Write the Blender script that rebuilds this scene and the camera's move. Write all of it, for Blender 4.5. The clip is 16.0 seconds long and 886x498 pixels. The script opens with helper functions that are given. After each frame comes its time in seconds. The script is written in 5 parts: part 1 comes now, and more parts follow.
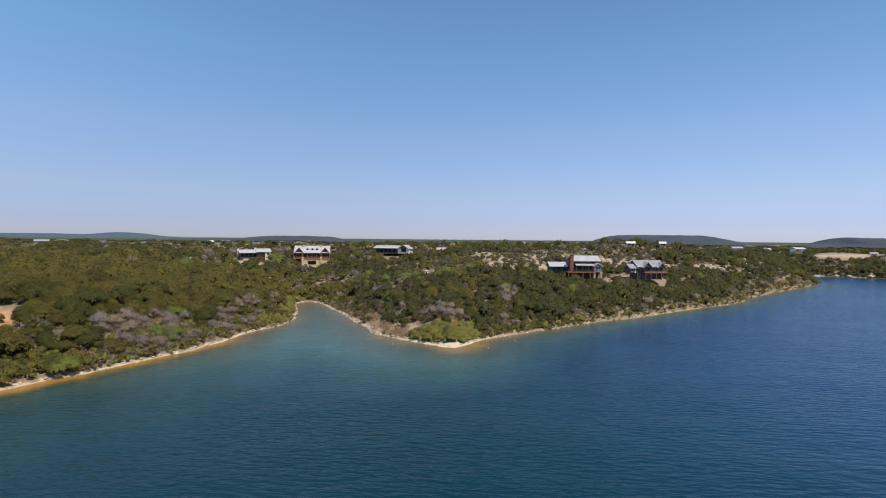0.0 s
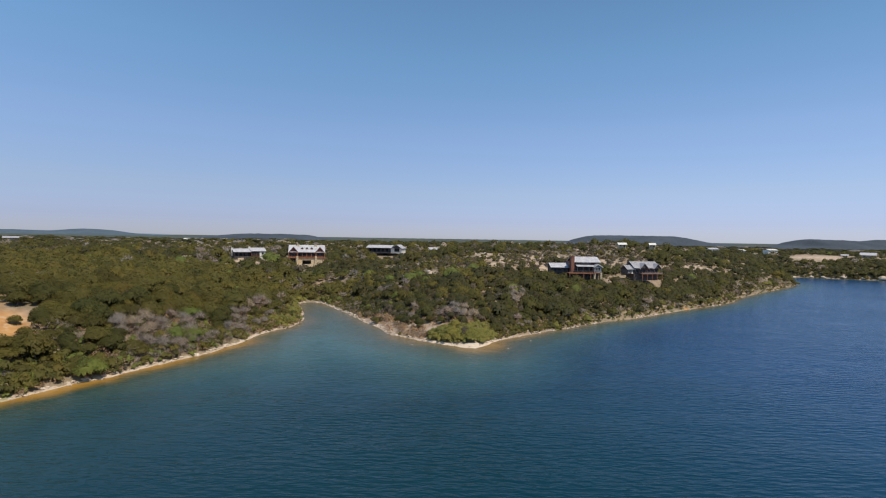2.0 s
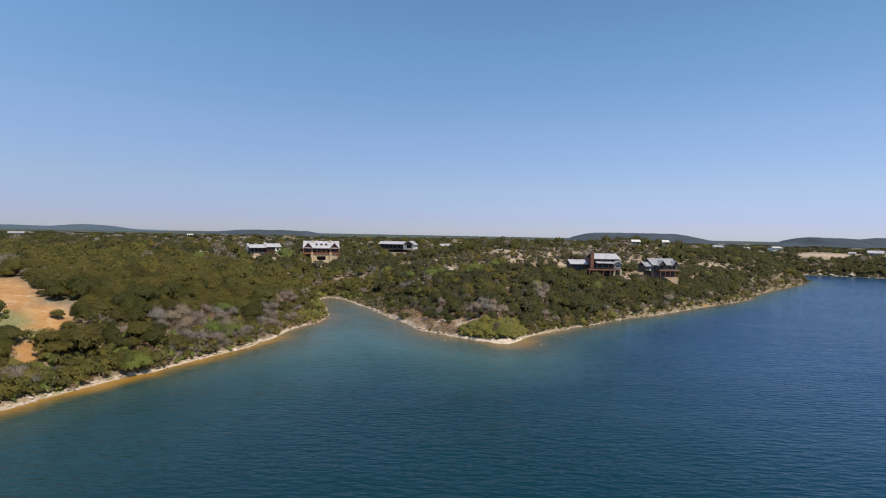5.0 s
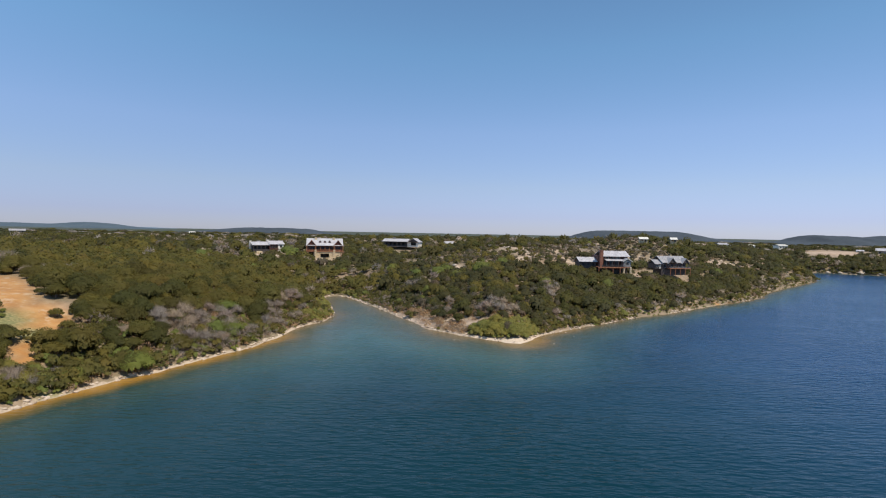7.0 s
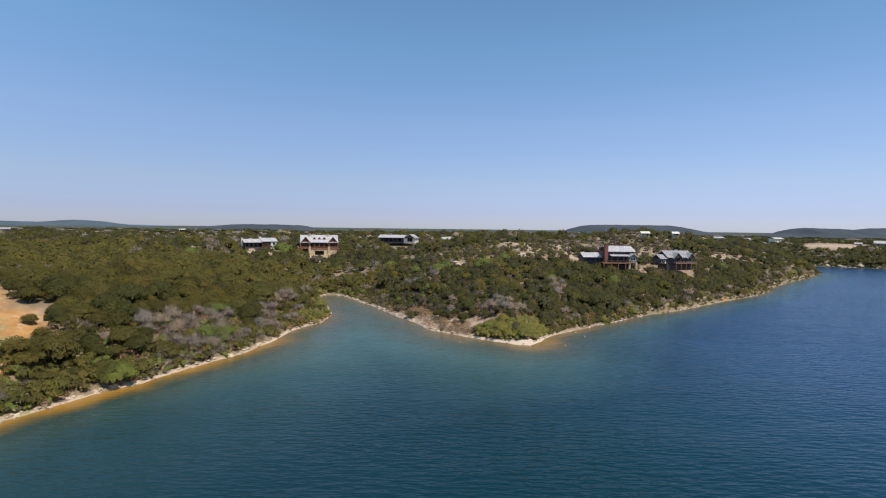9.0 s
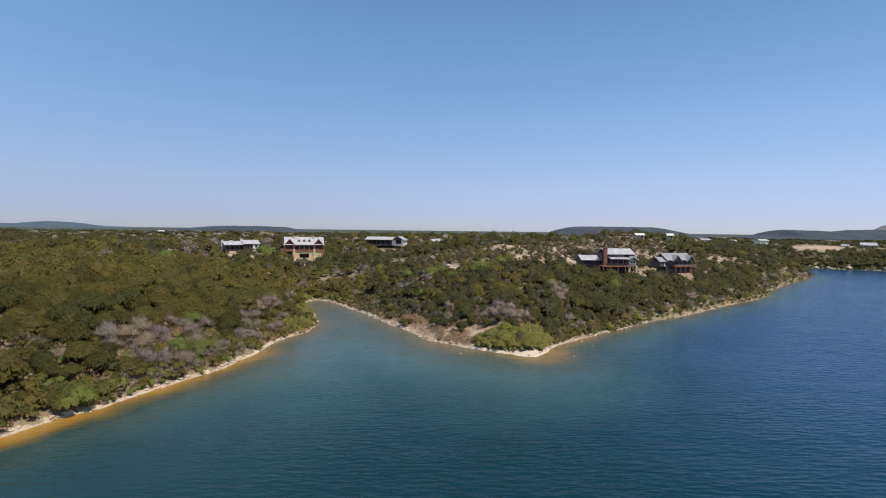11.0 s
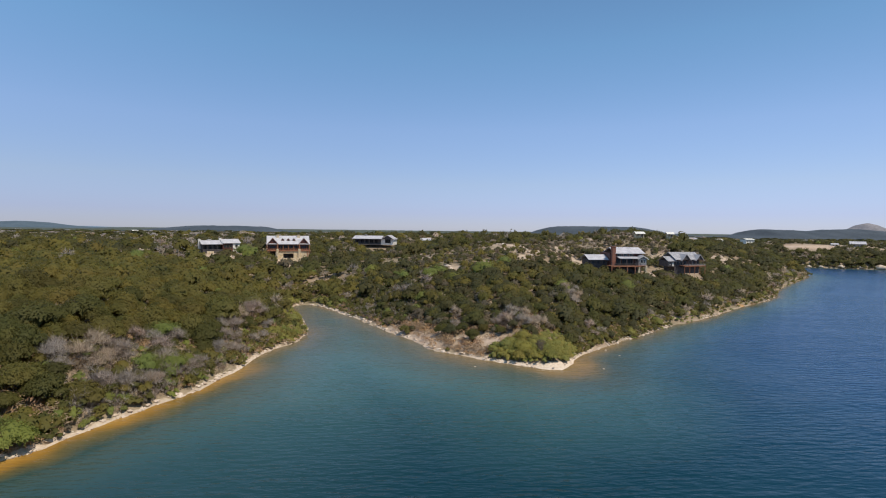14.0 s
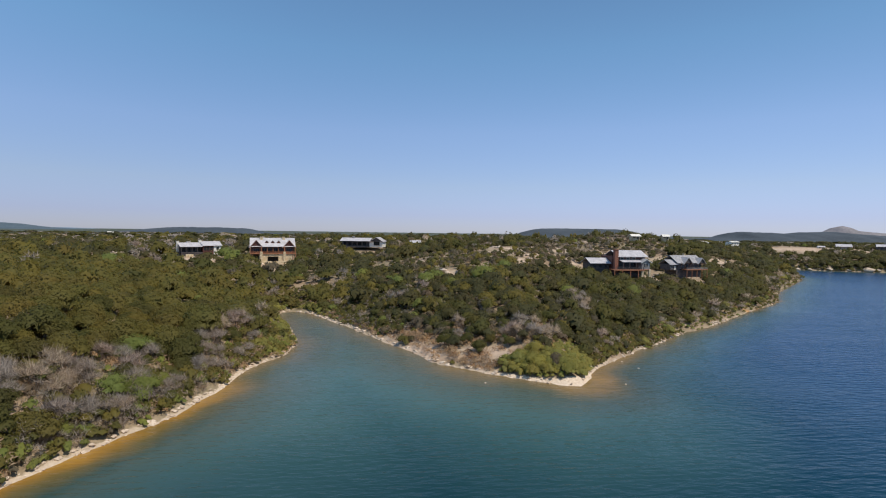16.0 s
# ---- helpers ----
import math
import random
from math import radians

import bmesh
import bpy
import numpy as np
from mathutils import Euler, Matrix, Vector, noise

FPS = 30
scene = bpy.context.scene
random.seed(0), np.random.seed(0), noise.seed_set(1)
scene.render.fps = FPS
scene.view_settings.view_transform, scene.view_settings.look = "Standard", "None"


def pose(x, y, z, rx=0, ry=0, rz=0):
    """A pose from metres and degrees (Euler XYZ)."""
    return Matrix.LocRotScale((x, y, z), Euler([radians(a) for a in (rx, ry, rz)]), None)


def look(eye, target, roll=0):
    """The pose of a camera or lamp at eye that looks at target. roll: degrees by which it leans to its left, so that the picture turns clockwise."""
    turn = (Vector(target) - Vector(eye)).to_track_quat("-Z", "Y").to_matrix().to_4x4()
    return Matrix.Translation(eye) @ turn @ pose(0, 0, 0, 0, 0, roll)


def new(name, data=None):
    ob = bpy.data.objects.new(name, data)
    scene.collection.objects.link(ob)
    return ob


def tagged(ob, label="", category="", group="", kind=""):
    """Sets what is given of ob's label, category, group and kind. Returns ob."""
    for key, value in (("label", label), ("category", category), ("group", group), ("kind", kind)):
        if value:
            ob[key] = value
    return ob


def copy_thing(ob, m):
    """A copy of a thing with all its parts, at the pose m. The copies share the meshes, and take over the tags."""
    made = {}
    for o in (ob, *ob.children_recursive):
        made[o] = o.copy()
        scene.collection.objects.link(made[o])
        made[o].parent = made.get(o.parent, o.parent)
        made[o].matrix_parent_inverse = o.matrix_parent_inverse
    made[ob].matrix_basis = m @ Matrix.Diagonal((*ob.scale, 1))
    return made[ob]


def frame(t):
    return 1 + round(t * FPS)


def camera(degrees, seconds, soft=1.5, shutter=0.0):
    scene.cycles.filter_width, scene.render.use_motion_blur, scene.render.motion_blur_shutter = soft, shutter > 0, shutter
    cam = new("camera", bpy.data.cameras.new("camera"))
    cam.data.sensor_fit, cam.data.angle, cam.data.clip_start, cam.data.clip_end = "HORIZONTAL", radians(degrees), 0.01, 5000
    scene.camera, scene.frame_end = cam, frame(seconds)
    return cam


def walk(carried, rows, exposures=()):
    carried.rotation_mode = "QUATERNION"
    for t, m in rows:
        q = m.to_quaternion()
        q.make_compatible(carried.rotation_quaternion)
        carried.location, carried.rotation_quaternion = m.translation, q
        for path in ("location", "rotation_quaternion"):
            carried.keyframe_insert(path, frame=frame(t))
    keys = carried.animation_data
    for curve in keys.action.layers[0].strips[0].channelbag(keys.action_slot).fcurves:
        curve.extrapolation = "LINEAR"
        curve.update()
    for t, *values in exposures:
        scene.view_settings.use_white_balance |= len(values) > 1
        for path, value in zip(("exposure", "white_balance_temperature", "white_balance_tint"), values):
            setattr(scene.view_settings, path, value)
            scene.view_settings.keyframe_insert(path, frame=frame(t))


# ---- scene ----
import itertools

cam = camera(83.0, 16.0, soft=1.1)
PATH = [
    (0, (22.312, 3.732, 29.154), (22.187, 5.728, 29.107), 0.5),
    (0.5, (18.328, 3.482, 29.167), (18.242, 5.48, 29.124), 0.7),
    (1, (15.333, 2.909, 29.466), (15.273, 4.908, 29.424), 0.9),
    (1.5, (12.661, 2.404, 29.724), (12.619, 4.403, 29.678), 0.8),
    (2, (10.222, 2.082, 29.73), (10.195, 4.081, 29.68), 0.9),
    (2.5, (8.203, 1.768, 29.863), (8.184, 3.767, 29.809), 1.0),
    (3, (6.306, 1.607, 29.775), (6.292, 3.606, 29.719), 1.1),
    (3.5, (4.75, 1.64, 29.741), (4.735, 3.639, 29.684), 1.1),
    (4, (3.272, 1.551, 29.63), (3.255, 3.55, 29.571), 1.1),
    (6.5, (-1.155, 3.979, 28.996), (-1.18, 5.977, 28.929), 1.1),
    (7, (-1.465, 5.607, 28.875), (-1.491, 7.605, 28.804), 1.1),
    (7.5, (-2.183, 7.061, 28.654), (-2.213, 9.059, 28.57), 1.0),
    (8, (-2.93, 8.716, 28.742), (-2.954, 10.714, 28.65), 0.8),
    (8.5, (-3.706, 10.83, 28.958), (-3.718, 12.827, 28.867), 0.8),
    (9, (-4.395, 13.174, 28.936), (-4.393, 15.172, 28.847), 0.7),
    (9.5, (-5.222, 15.825, 29.002), (-5.199, 17.823, 28.92), 0.7),
    (12, (-9.545, 28.258, 28.593), (-9.46, 30.254, 28.512), 0.7),
    (12.5, (-10.63, 30.895, 28.414), (-10.531, 32.891, 28.334), 0.7),
    (13, (-11.489, 33.344, 28.343), (-11.377, 35.339, 28.262), 0.7),
    (13.5, (-12.447, 35.776, 28.12), (-12.321, 37.771, 28.04), 0.7),
    (14, (-13.326, 38.079, 27.95), (-13.189, 40.073, 27.869), 0.7),
    (14.5, (-14.344, 40.551, 27.792), (-14.193, 42.543, 27.712), 0.7),
    (15, (-15.134, 43.011, 27.856), (-14.97, 45.003, 27.776), 0.8),
    (15.5, (-16.084, 45.461, 27.91), (-15.904, 47.451, 27.829), 0.8),
    (16, (-17.028, 48.104, 27.882), (-16.825, 50.092, 27.81), 0.8),
]
walk(cam, [(t, look(eye, target, roll)) for t, eye, target, roll in PATH],
     [(0, 0.05), (1, 0.02), (2, -0.04), (4, -0.03), (6.5, 0.02), (9, 0.04), (14, 0.02), (16, -0.02)])

# ---- daylight ----
world = bpy.data.worlds.new("sky")
scene.world = world
world.use_nodes = True
wt = world.node_tree
sky = wt.nodes.new("ShaderNodeTexSky")
sky.sky_type, sky.sun_disc = "NISHITA", False
sky.sun_elevation, sky.sun_rotation = radians(60), radians(-128)
sky.altitude, sky.air_density, sky.dust_density, sky.ozone_density = 300, 1.0, 0.05, 3.5
# haze: paler and mauve towards the horizon, clear blue above
where = wt.nodes.new("ShaderNodeTexCoord")
axes = wt.nodes.new("ShaderNodeSeparateXYZ")
haze = wt.nodes.new("ShaderNodeValToRGB")
stops = [(0.0, (0.280, 0.318, 0.510)), (0.03, (0.320, 0.330, 0.522)), (0.087, (0.452, 0.426, 0.51)), (0.19, (0.575, 0.56, 0.61)), (0.33, (0.565, 0.675, 0.68)), (1.0, (0.565, 0.685, 0.69))]
while len(haze.color_ramp.elements) < len(stops):
    haze.color_ramp.elements.new(0.5)
for e, (p, c) in zip(haze.color_ramp.elements, stops):
    e.position, e.color = p, (*c, 1)
tint = wt.nodes.new("ShaderNodeMix")
tint.data_type, tint.blend_type = "RGBA", "MULTIPLY"
tint.inputs[0].default_value = 1.0
wt.links.new(where.outputs["Generated"], axes.inputs[0])
wt.links.new(axes.outputs["Z"], haze.inputs[0])
wt.links.new(haze.outputs[0], tint.inputs[7])
wt.links.new(sky.outputs[0], tint.inputs[6])
wt.links.new(tint.outputs[2], wt.nodes["Background"].inputs[0])
wt.nodes["Background"].inputs[1].default_value = 0.21
sun = new("sun", bpy.data.lights.new("sun", "SUN"))
sun.data.energy, sun.data.angle, sun.data.color = 4.0, radians(0.53), (1.0, 0.94, 0.85)
SUN_FROM = Vector((math.sin(radians(128)) * math.cos(radians(60)), math.cos(radians(128)) * math.cos(radians(60)), math.sin(radians(60))))
sun.matrix_world = look(SUN_FROM * 100, (0, 0, 0))


# ---- materials ----
def ramp(nt, fac, stops):
    n = nt.nodes.new("ShaderNodeValToRGB")
    el = n.color_ramp.elements
    while len(el) < len(stops):
        el.new(0.5)
    for e, (p, c) in zip(el, stops):
        e.position, e.color = p, (*c, 1)
    nt.links.new(fac, n.inputs[0])
    return n.outputs[0]


def tex(nt, kind, scale, detail=4.0, stretch=(1, 1, 1), rough=0.55):
    """World-sized texture: scale in features per metre."""
    mp = nt.nodes.new("ShaderNodeMapping")
    mp.inputs["Scale"].default_value = stretch
    geo = nt.nodes.new("ShaderNodeNewGeometry")
    nt.links.new(geo.outputs["Position"], mp.inputs[0])
    n = nt.nodes.new("ShaderNodeTexNoise" if kind == "noise" else "ShaderNodeTexVoronoi")
    n.inputs["Scale"].default_value = scale
    if kind == "noise":
        n.inputs["Detail"].default_value = detail
        n.inputs["Roughness"].default_value = rough
    nt.links.new(mp.outputs[0], n.inputs["Vector"])
    return n.outputs[0]


def mix(nt, fac, a, b, mode="MIX"):
    n = nt.nodes.new("ShaderNodeMix")
    n.data_type, n.blend_type = "RGBA", mode
    for sock, v in ((n.inputs[0], fac), (n.inputs[6], a), (n.inputs[7], b)):
        if isinstance(v, (int, float)):
            sock.default_value = v
        elif isinstance(v, tuple):
            sock.default_value = (*v, 1)
        else:
            nt.links.new(v, sock)
    return n.outputs[2]


def material(name, rough=0.8, metal=0.0):
    m = bpy.data.materials.new(name)
    m.use_nodes = True
    nt = m.node_tree
    b = nt.nodes["Principled BSDF"]
    b.inputs["Roughness"].default_value, b.inputs["Metallic"].default_value = rough, metal
    return m, nt, b


def bump(nt, b, height, strength, distance):
    n = nt.nodes.new("ShaderNodeBump")
    n.inputs["Strength"].default_value, n.inputs["Distance"].default_value = strength, distance
    nt.links.new(height, n.inputs["Height"])
    nt.links.new(n.outputs[0], b.inputs["Normal"])


def plain(name, dark, light, scale=1.5, rough=0.8, metal=0.0, stretch=(1, 1, 1), relief=0.02):
    """Two tones of one surface, mottled coarse and fine, with a little relief."""
    m, nt, b = material(name, rough, metal)
    coarse = tex(nt, "noise", scale, 4, stretch)
    fine = tex(nt, "noise", scale * 9, 3, stretch)
    c = mix(nt, ramp(nt, coarse, [(0.35, (0, 0, 0)), (0.65, (1, 1, 1))]), dark, light)
    c = mix(nt, 0.35, c, ramp(nt, fine, [(0.3, (0.25, 0.25, 0.25)), (0.7, (0.75, 0.75, 0.75))]), "OVERLAY")
    nt.links.new(c, b.inputs["Base Color"])
    bump(nt, b, fine, 0.5, relief)
    return m


def leafage(name, tones, rough=0.65):
    """Foliage: each leaf tuft has its own tone, and stands of trees differ softly."""
    m, nt, b = material(name, rough)
    geo = nt.nodes.new("ShaderNodeNewGeometry")
    info = nt.nodes.new("ShaderNodeObjectInfo")
    c = ramp(nt, geo.outputs["Random Per Island"], [(0.0, tones[0]), (0.5, tones[1]), (1.0, tones[2])])
    stand = tex(nt, "noise", 0.16, 3)
    c = mix(nt, ramp(nt, stand, [(0.38, (0, 0, 0)), (0.62, (0.8, 0.8, 0.8))]), c, mix(nt, 0.5, c, tones[3]))
    tone = nt.nodes.new("ShaderNodeAttribute")
    tone.attribute_name = "tone"
    one = nt.nodes.new("ShaderNodeMath")
    one.operation = "ADD"
    nt.links.new(tone.outputs["Fac"], one.inputs[0])
    nt.links.new(info.outputs["Random"], one.inputs[1])
    wrap = nt.nodes.new("ShaderNodeMath")
    wrap.operation = "FRACT"
    nt.links.new(one.outputs[0], wrap.inputs[0])
    c = mix(nt, 1.0, c, ramp(nt, wrap.outputs[0], [(0.0, (0.70, 0.70, 0.70)), (0.14, (0.95, 0.87, 0.76)), (0.28, (0.76, 0.81, 0.74)), (0.45, (0.86, 0.86, 0.78)), (0.6, (0.80, 0.86, 0.84)),
                                                     (0.76, (0.98, 0.92, 0.74)), (0.9, (1.0, 0.97, 0.80)), (1.0, (0.80, 0.80, 0.76))]), "MULTIPLY")
    nt.links.new(c, b.inputs["Base Color"])
    b.inputs["Specular IOR Level"].default_value = 0.2
    thin = nt.nodes.new("ShaderNodeBsdfTranslucent")
    both = nt.nodes.new("ShaderNodeMixShader")
    both.inputs[0].default_value = 0.5
    nt.links.new(c, thin.inputs[0])
    nt.links.new(b.outputs[0], both.inputs[1])
    nt.links.new(thin.outputs[0], both.inputs[2])
    nt.links.new(both.outputs[0], nt.nodes["Material Output"].inputs[0])
    return m


def ground_material():
    m, nt, b = material("ground_soil", 0.95)
    n1, n2, n3 = tex(nt, "noise", 0.05, 5), tex(nt, "noise", 0.35, 5), tex(nt, "noise", 2.2, 4)
    soil = ramp(nt, n2, [(0.3, (0.22, 0.148, 0.090)), (0.55, (0.34, 0.235, 0.150)), (0.75, (0.44, 0.325, 0.220))])
    scrub = ramp(nt, n3, [(0.3, (0.11, 0.095, 0.045)), (0.7, (0.25, 0.20, 0.105))])
    c = mix(nt, ramp(nt, n1, [(0.42, (0.15, 0.15, 0.15)), (0.6, (0.7, 0.7, 0.7))]), soil, scrub)
    at = nt.nodes.new("ShaderNodeAttribute")
    at.attribute_name = "bare"
    pale = ramp(nt, n2, [(0.3, (0.32, 0.22, 0.14)), (0.6, (0.51, 0.375, 0.255)), (0.8, (0.64, 0.50, 0.37))])
    c = mix(nt, at.outputs["Fac"], c, pale)
    inland, sand = nt.nodes.new("ShaderNodeAttribute"), nt.nodes.new("ShaderNodeAttribute")
    inland.attribute_name, sand.attribute_name = "inland", "sand"
    edge = nt.nodes.new("ShaderNodeMath")
    edge.operation = "MULTIPLY_ADD"
    edge.inputs[1].default_value = 0.17
    ragged = nt.nodes.new("ShaderNodeMath")
    ragged.operation = "MULTIPLY_ADD"
    ragged.inputs[1].default_value = 0.7
    nt.links.new(tex(nt, "noise", 1.1, 3), ragged.inputs[0])
    nt.links.new(n2, ragged.inputs[2])
    nt.links.new(ragged.outputs[0], edge.inputs[0])
    nt.links.new(inland.outputs["Fac"], edge.inputs[2])
    strip = mix(nt, 1.0, ramp(nt, edge.outputs[0], [(0.342, (1, 1, 1)), (0.358, (0, 0, 0))]), sand.outputs["Fac"], "MULTIPLY")
    c = mix(nt, strip, c, ramp(nt, n3, [(0.3, (0.52, 0.385, 0.26)), (0.7, (0.72, 0.58, 0.43))]))
    at2 = nt.nodes.new("ShaderNodeAttribute")
    at2.attribute_name = "earth"
    orange = ramp(nt, n2, [(0.3, (0.40, 0.18, 0.05)), (0.55, (0.50, 0.245, 0.075)), (0.8, (0.54, 0.33, 0.14))])
    c = mix(nt, at2.outputs["Fac"], c, mix(nt, ramp(nt, tex(nt, "noise", 0.5, 4), [(0.55, (0, 0, 0)), (0.7, (0.7, 0.7, 0.7))]), orange, (0.58, 0.42, 0.26)))
    at5 = nt.nodes.new("ShaderNodeAttribute")
    at5.attribute_name = "meadow"
    c = mix(nt, at5.outputs["Fac"], c, ramp(nt, n3, [(0.3, (0.15, 0.155, 0.055)), (0.55, (0.25, 0.225, 0.085)), (0.72, (0.40, 0.30, 0.14))]))
    at4 = nt.nodes.new("ShaderNodeAttribute")
    at4.attribute_name = "dry"
    c = mix(nt, at4.outputs["Fac"], c, ramp(nt, n2, [(0.3, (0.38, 0.26, 0.17)), (0.7, (0.55, 0.41, 0.29))]))
    at3 = nt.nodes.new("ShaderNodeAttribute")
    at3.attribute_name = "wooded"
    woods = ramp(nt, tex(nt, "noise", 0.03, 6), [(0.35, (0.045, 0.052, 0.026)), (0.6, (0.07, 0.074, 0.042)), (0.78, (0.11, 0.10, 0.066))])
    c = mix(nt, at3.outputs["Fac"], c, woods)
    nt.links.new(c, b.inputs["Base Color"])
    bump(nt, b, n3, 0.6, 0.25)
    return m


def water_material():
    """Lake water: coloured by distance offshore and by place, from silty shallows to deep."""
    m, nt, b = material("lake_water", 0.22)
    b.inputs["IOR"].default_value, b.inputs["Specular IOR Level"].default_value = 1.33, 0.46
    at = nt.nodes.new("ShaderNodeAttribute")
    at.attribute_name = "offshore"
    warp = nt.nodes.new("ShaderNodeMath")
    warp.operation = "MULTIPLY_ADD"
    warp.inputs[1].default_value = 0.12
    nt.links.new(tex(nt, "noise", 0.06, 3), warp.inputs[0])
    nt.links.new(at.outputs["Fac"], warp.inputs[2])
    silty = ramp(nt, warp.outputs[0], [(0.055, (0.38, 0.20, 0.04)), (0.078, (0.28, 0.145, 0.026)), (0.100, (0.12, 0.090, 0.032)),
                                      (0.14, (0.026, 0.055, 0.044)), (0.32, (0.010, 0.035, 0.036)), (0.8, (0.005, 0.028, 0.037))])
    clear = ramp(nt, warp.outputs[0], [(0.055, (0.18, 0.125, 0.06)), (0.075, (0.14, 0.115, 0.07)), (0.13, (0.086, 0.100, 0.072)),
                                      (0.26, (0.058, 0.112, 0.097)), (0.37, (0.032, 0.080, 0.072)), (0.60, (0.003, 0.028, 0.034))])
    silt_and_dark = nt.nodes.new("ShaderNodeAttribute")
    silt_and_dark.attribute_name = "silt_and_dark"
    c = mix(nt, silt_and_dark.outputs["Fac"], clear, silty)
    wide = nt.nodes.new("ShaderNodeAttribute")
    wide.attribute_name = "open_lake"
    c = mix(nt, wide.outputs["Fac"], c, (0.001, 0.035, 0.102))
    nt.links.new(c, b.inputs["Base Color"])
    w1 = tex(nt, "noise", 1.2, 2, (0.32, 1.0, 1), 0.5)
    w2 = tex(nt, "noise", 0.11, 3, (0.5, 1.0, 1))
    add = nt.nodes.new("ShaderNodeMath")
    add.operation = "MULTIPLY_ADD"
    add.inputs[1].default_value = 1.6
    nt.links.new(w2, add.inputs[0])
    nt.links.new(w1, add.inputs[2])
    # ruffled by the wind in some places, calmer in others
    wind = nt.nodes.new("ShaderNodeMath")
    wind.operation = "MULTIPLY"
    nt.links.new(add.outputs[0], wind.inputs[0])
    nt.links.new(ramp(nt, tex(nt, "noise", 0.022, 3, (0.6, 1.0, 1)), [(0.36, (0.45, 0.45, 0.45)), (0.62, (1, 1, 1))]), wind.inputs[1])
    bump(nt, b, wind.outputs[0], 1.0, 0.32)
    return m


GROUND, WATER = ground_material(), water_material()
JUNIPER = leafage("juniper_leaves", [(0.120, 0.113, 0.033), (0.129, 0.121, 0.036), (0.137, 0.129, 0.038), (0.148, 0.121, 0.039)])
OAK = leafage("oak_leaves", [(0.174, 0.153, 0.042), (0.188, 0.164, 0.044), (0.199, 0.172, 0.047), (0.232, 0.172, 0.053)])
GREEN = leafage("fresh_leaves", [(0.211, 0.241, 0.063), (0.227, 0.258, 0.068), (0.244, 0.271, 0.074), (0.283, 0.270, 0.080)])
# Darker, duller tone than JUNIPER, matched to the east hillside and far bank
DULL_GREEN = leafage("dull_green_leaves", [(0.102, 0.094, 0.038), (0.110, 0.102, 0.042), (0.119, 0.110, 0.046), (0.128, 0.106, 0.050)])
BROWN = leafage("brown_scrub", [(0.171, 0.135, 0.095), (0.203, 0.160, 0.113), (0.239, 0.189, 0.135), (0.180, 0.153, 0.108)], 0.9)
YELLOW = leafage("willow_leaves", [(0.288, 0.266, 0.072), (0.318, 0.292, 0.079), (0.344, 0.314, 0.089), (0.344, 0.292, 0.099)])
DEAD = leafage("bare_twigs", [(0.456, 0.373, 0.345), (0.572, 0.475, 0.437), (0.678, 0.572, 0.528), (0.530, 0.429, 0.371)], 0.9)
STRAW = leafage("dry_brush", [(0.360, 0.233, 0.148), (0.514, 0.347, 0.224), (0.642, 0.455, 0.308), (0.463, 0.312, 0.190)], 0.9)
BARK = plain("bark", (0.08, 0.06, 0.045), (0.16, 0.13, 0.10), 3, 0.95)
ROCK = plain("limestone", (0.42, 0.31, 0.21), (0.64, 0.51, 0.38), 0.8, 0.95, relief=0.06)
METAL_ROOF = plain("metal_roof", (0.41, 0.38, 0.37), (0.54, 0.50, 0.485), 0.5, 0.65, 0.0, relief=0.004)
SLATE_ROOF = plain("shingle_roof", (0.28, 0.262, 0.255), (0.39, 0.365, 0.355), 0.7, 0.75, relief=0.02)
LOGS = plain("stained_logs", (0.065, 0.020, 0.013), (0.115, 0.036, 0.023), 1.2, 0.6, stretch=(0.3, 0.3, 3))
REDWOOD = plain("red_timber", (0.27, 0.10, 0.045), (0.40, 0.165, 0.075), 1.5, 0.6)
DARKWOOD = plain("dark_siding", (0.05, 0.04, 0.038), (0.10, 0.08, 0.07), 1.5, 0.7)
STONE = plain("fieldstone", (0.46, 0.33, 0.18), (0.68, 0.55, 0.36), 1.4, 0.9, relief=0.05)
WHITE = plain("white_paint", (0.66, 0.60, 0.50), (0.8, 0.75, 0.65), 0.7, 0.7)
BRICK = plain("red_brick", (0.20, 0.075, 0.045), (0.30, 0.13, 0.08), 2.5, 0.9)
GREY = plain("grey_stone", (0.22, 0.20, 0.19), (0.34, 0.31, 0.28), 1.0, 0.9)


def glass_material():
    m, nt, b = material("window_glass", 0.06)
    nt.links.new(ramp(nt, tex(nt, "noise", 0.8, 2), [(0.3, (0.012, 0.014, 0.017)), (0.7, (0.03, 0.035, 0.04))]), b.inputs["Base Color"])
    return m


GLASS = glass_material()


# ---- plan of the land ----
SHORE_PLAN = [(-260, -400), (-150, -120), (-104, 0), (-82, 50.5), (-70.2, 78.4), (-64.3, 94.3), (-57.7, 105), (-52.1, 119.2), (-47.8, 130.2), (-46.8, 142), (-44.5, 152),
              (-40, 163), (-41.5, 177), (-48, 197), (-53.5, 211), (-53, 219), (-46, 219), (-35, 203), (-25, 186), (-15, 168), (-8, 154), (-1, 147),
              (8, 140.7), (12.5, 138.0), (15.8, 135.4), (17.6, 135.1), (19.4, 138.4), (25, 146.8), (35, 156), (48.5, 167), (63, 179.5), (76, 188.5), (106, 212.5), (143, 242), (166, 269), (203, 305),
              (241, 341), (252, 358), (268, 404), (290, 427), (311, 427), (331, 416), (355, 407), (420, 384), (560, 330), (900, 260), (2200, 60)]


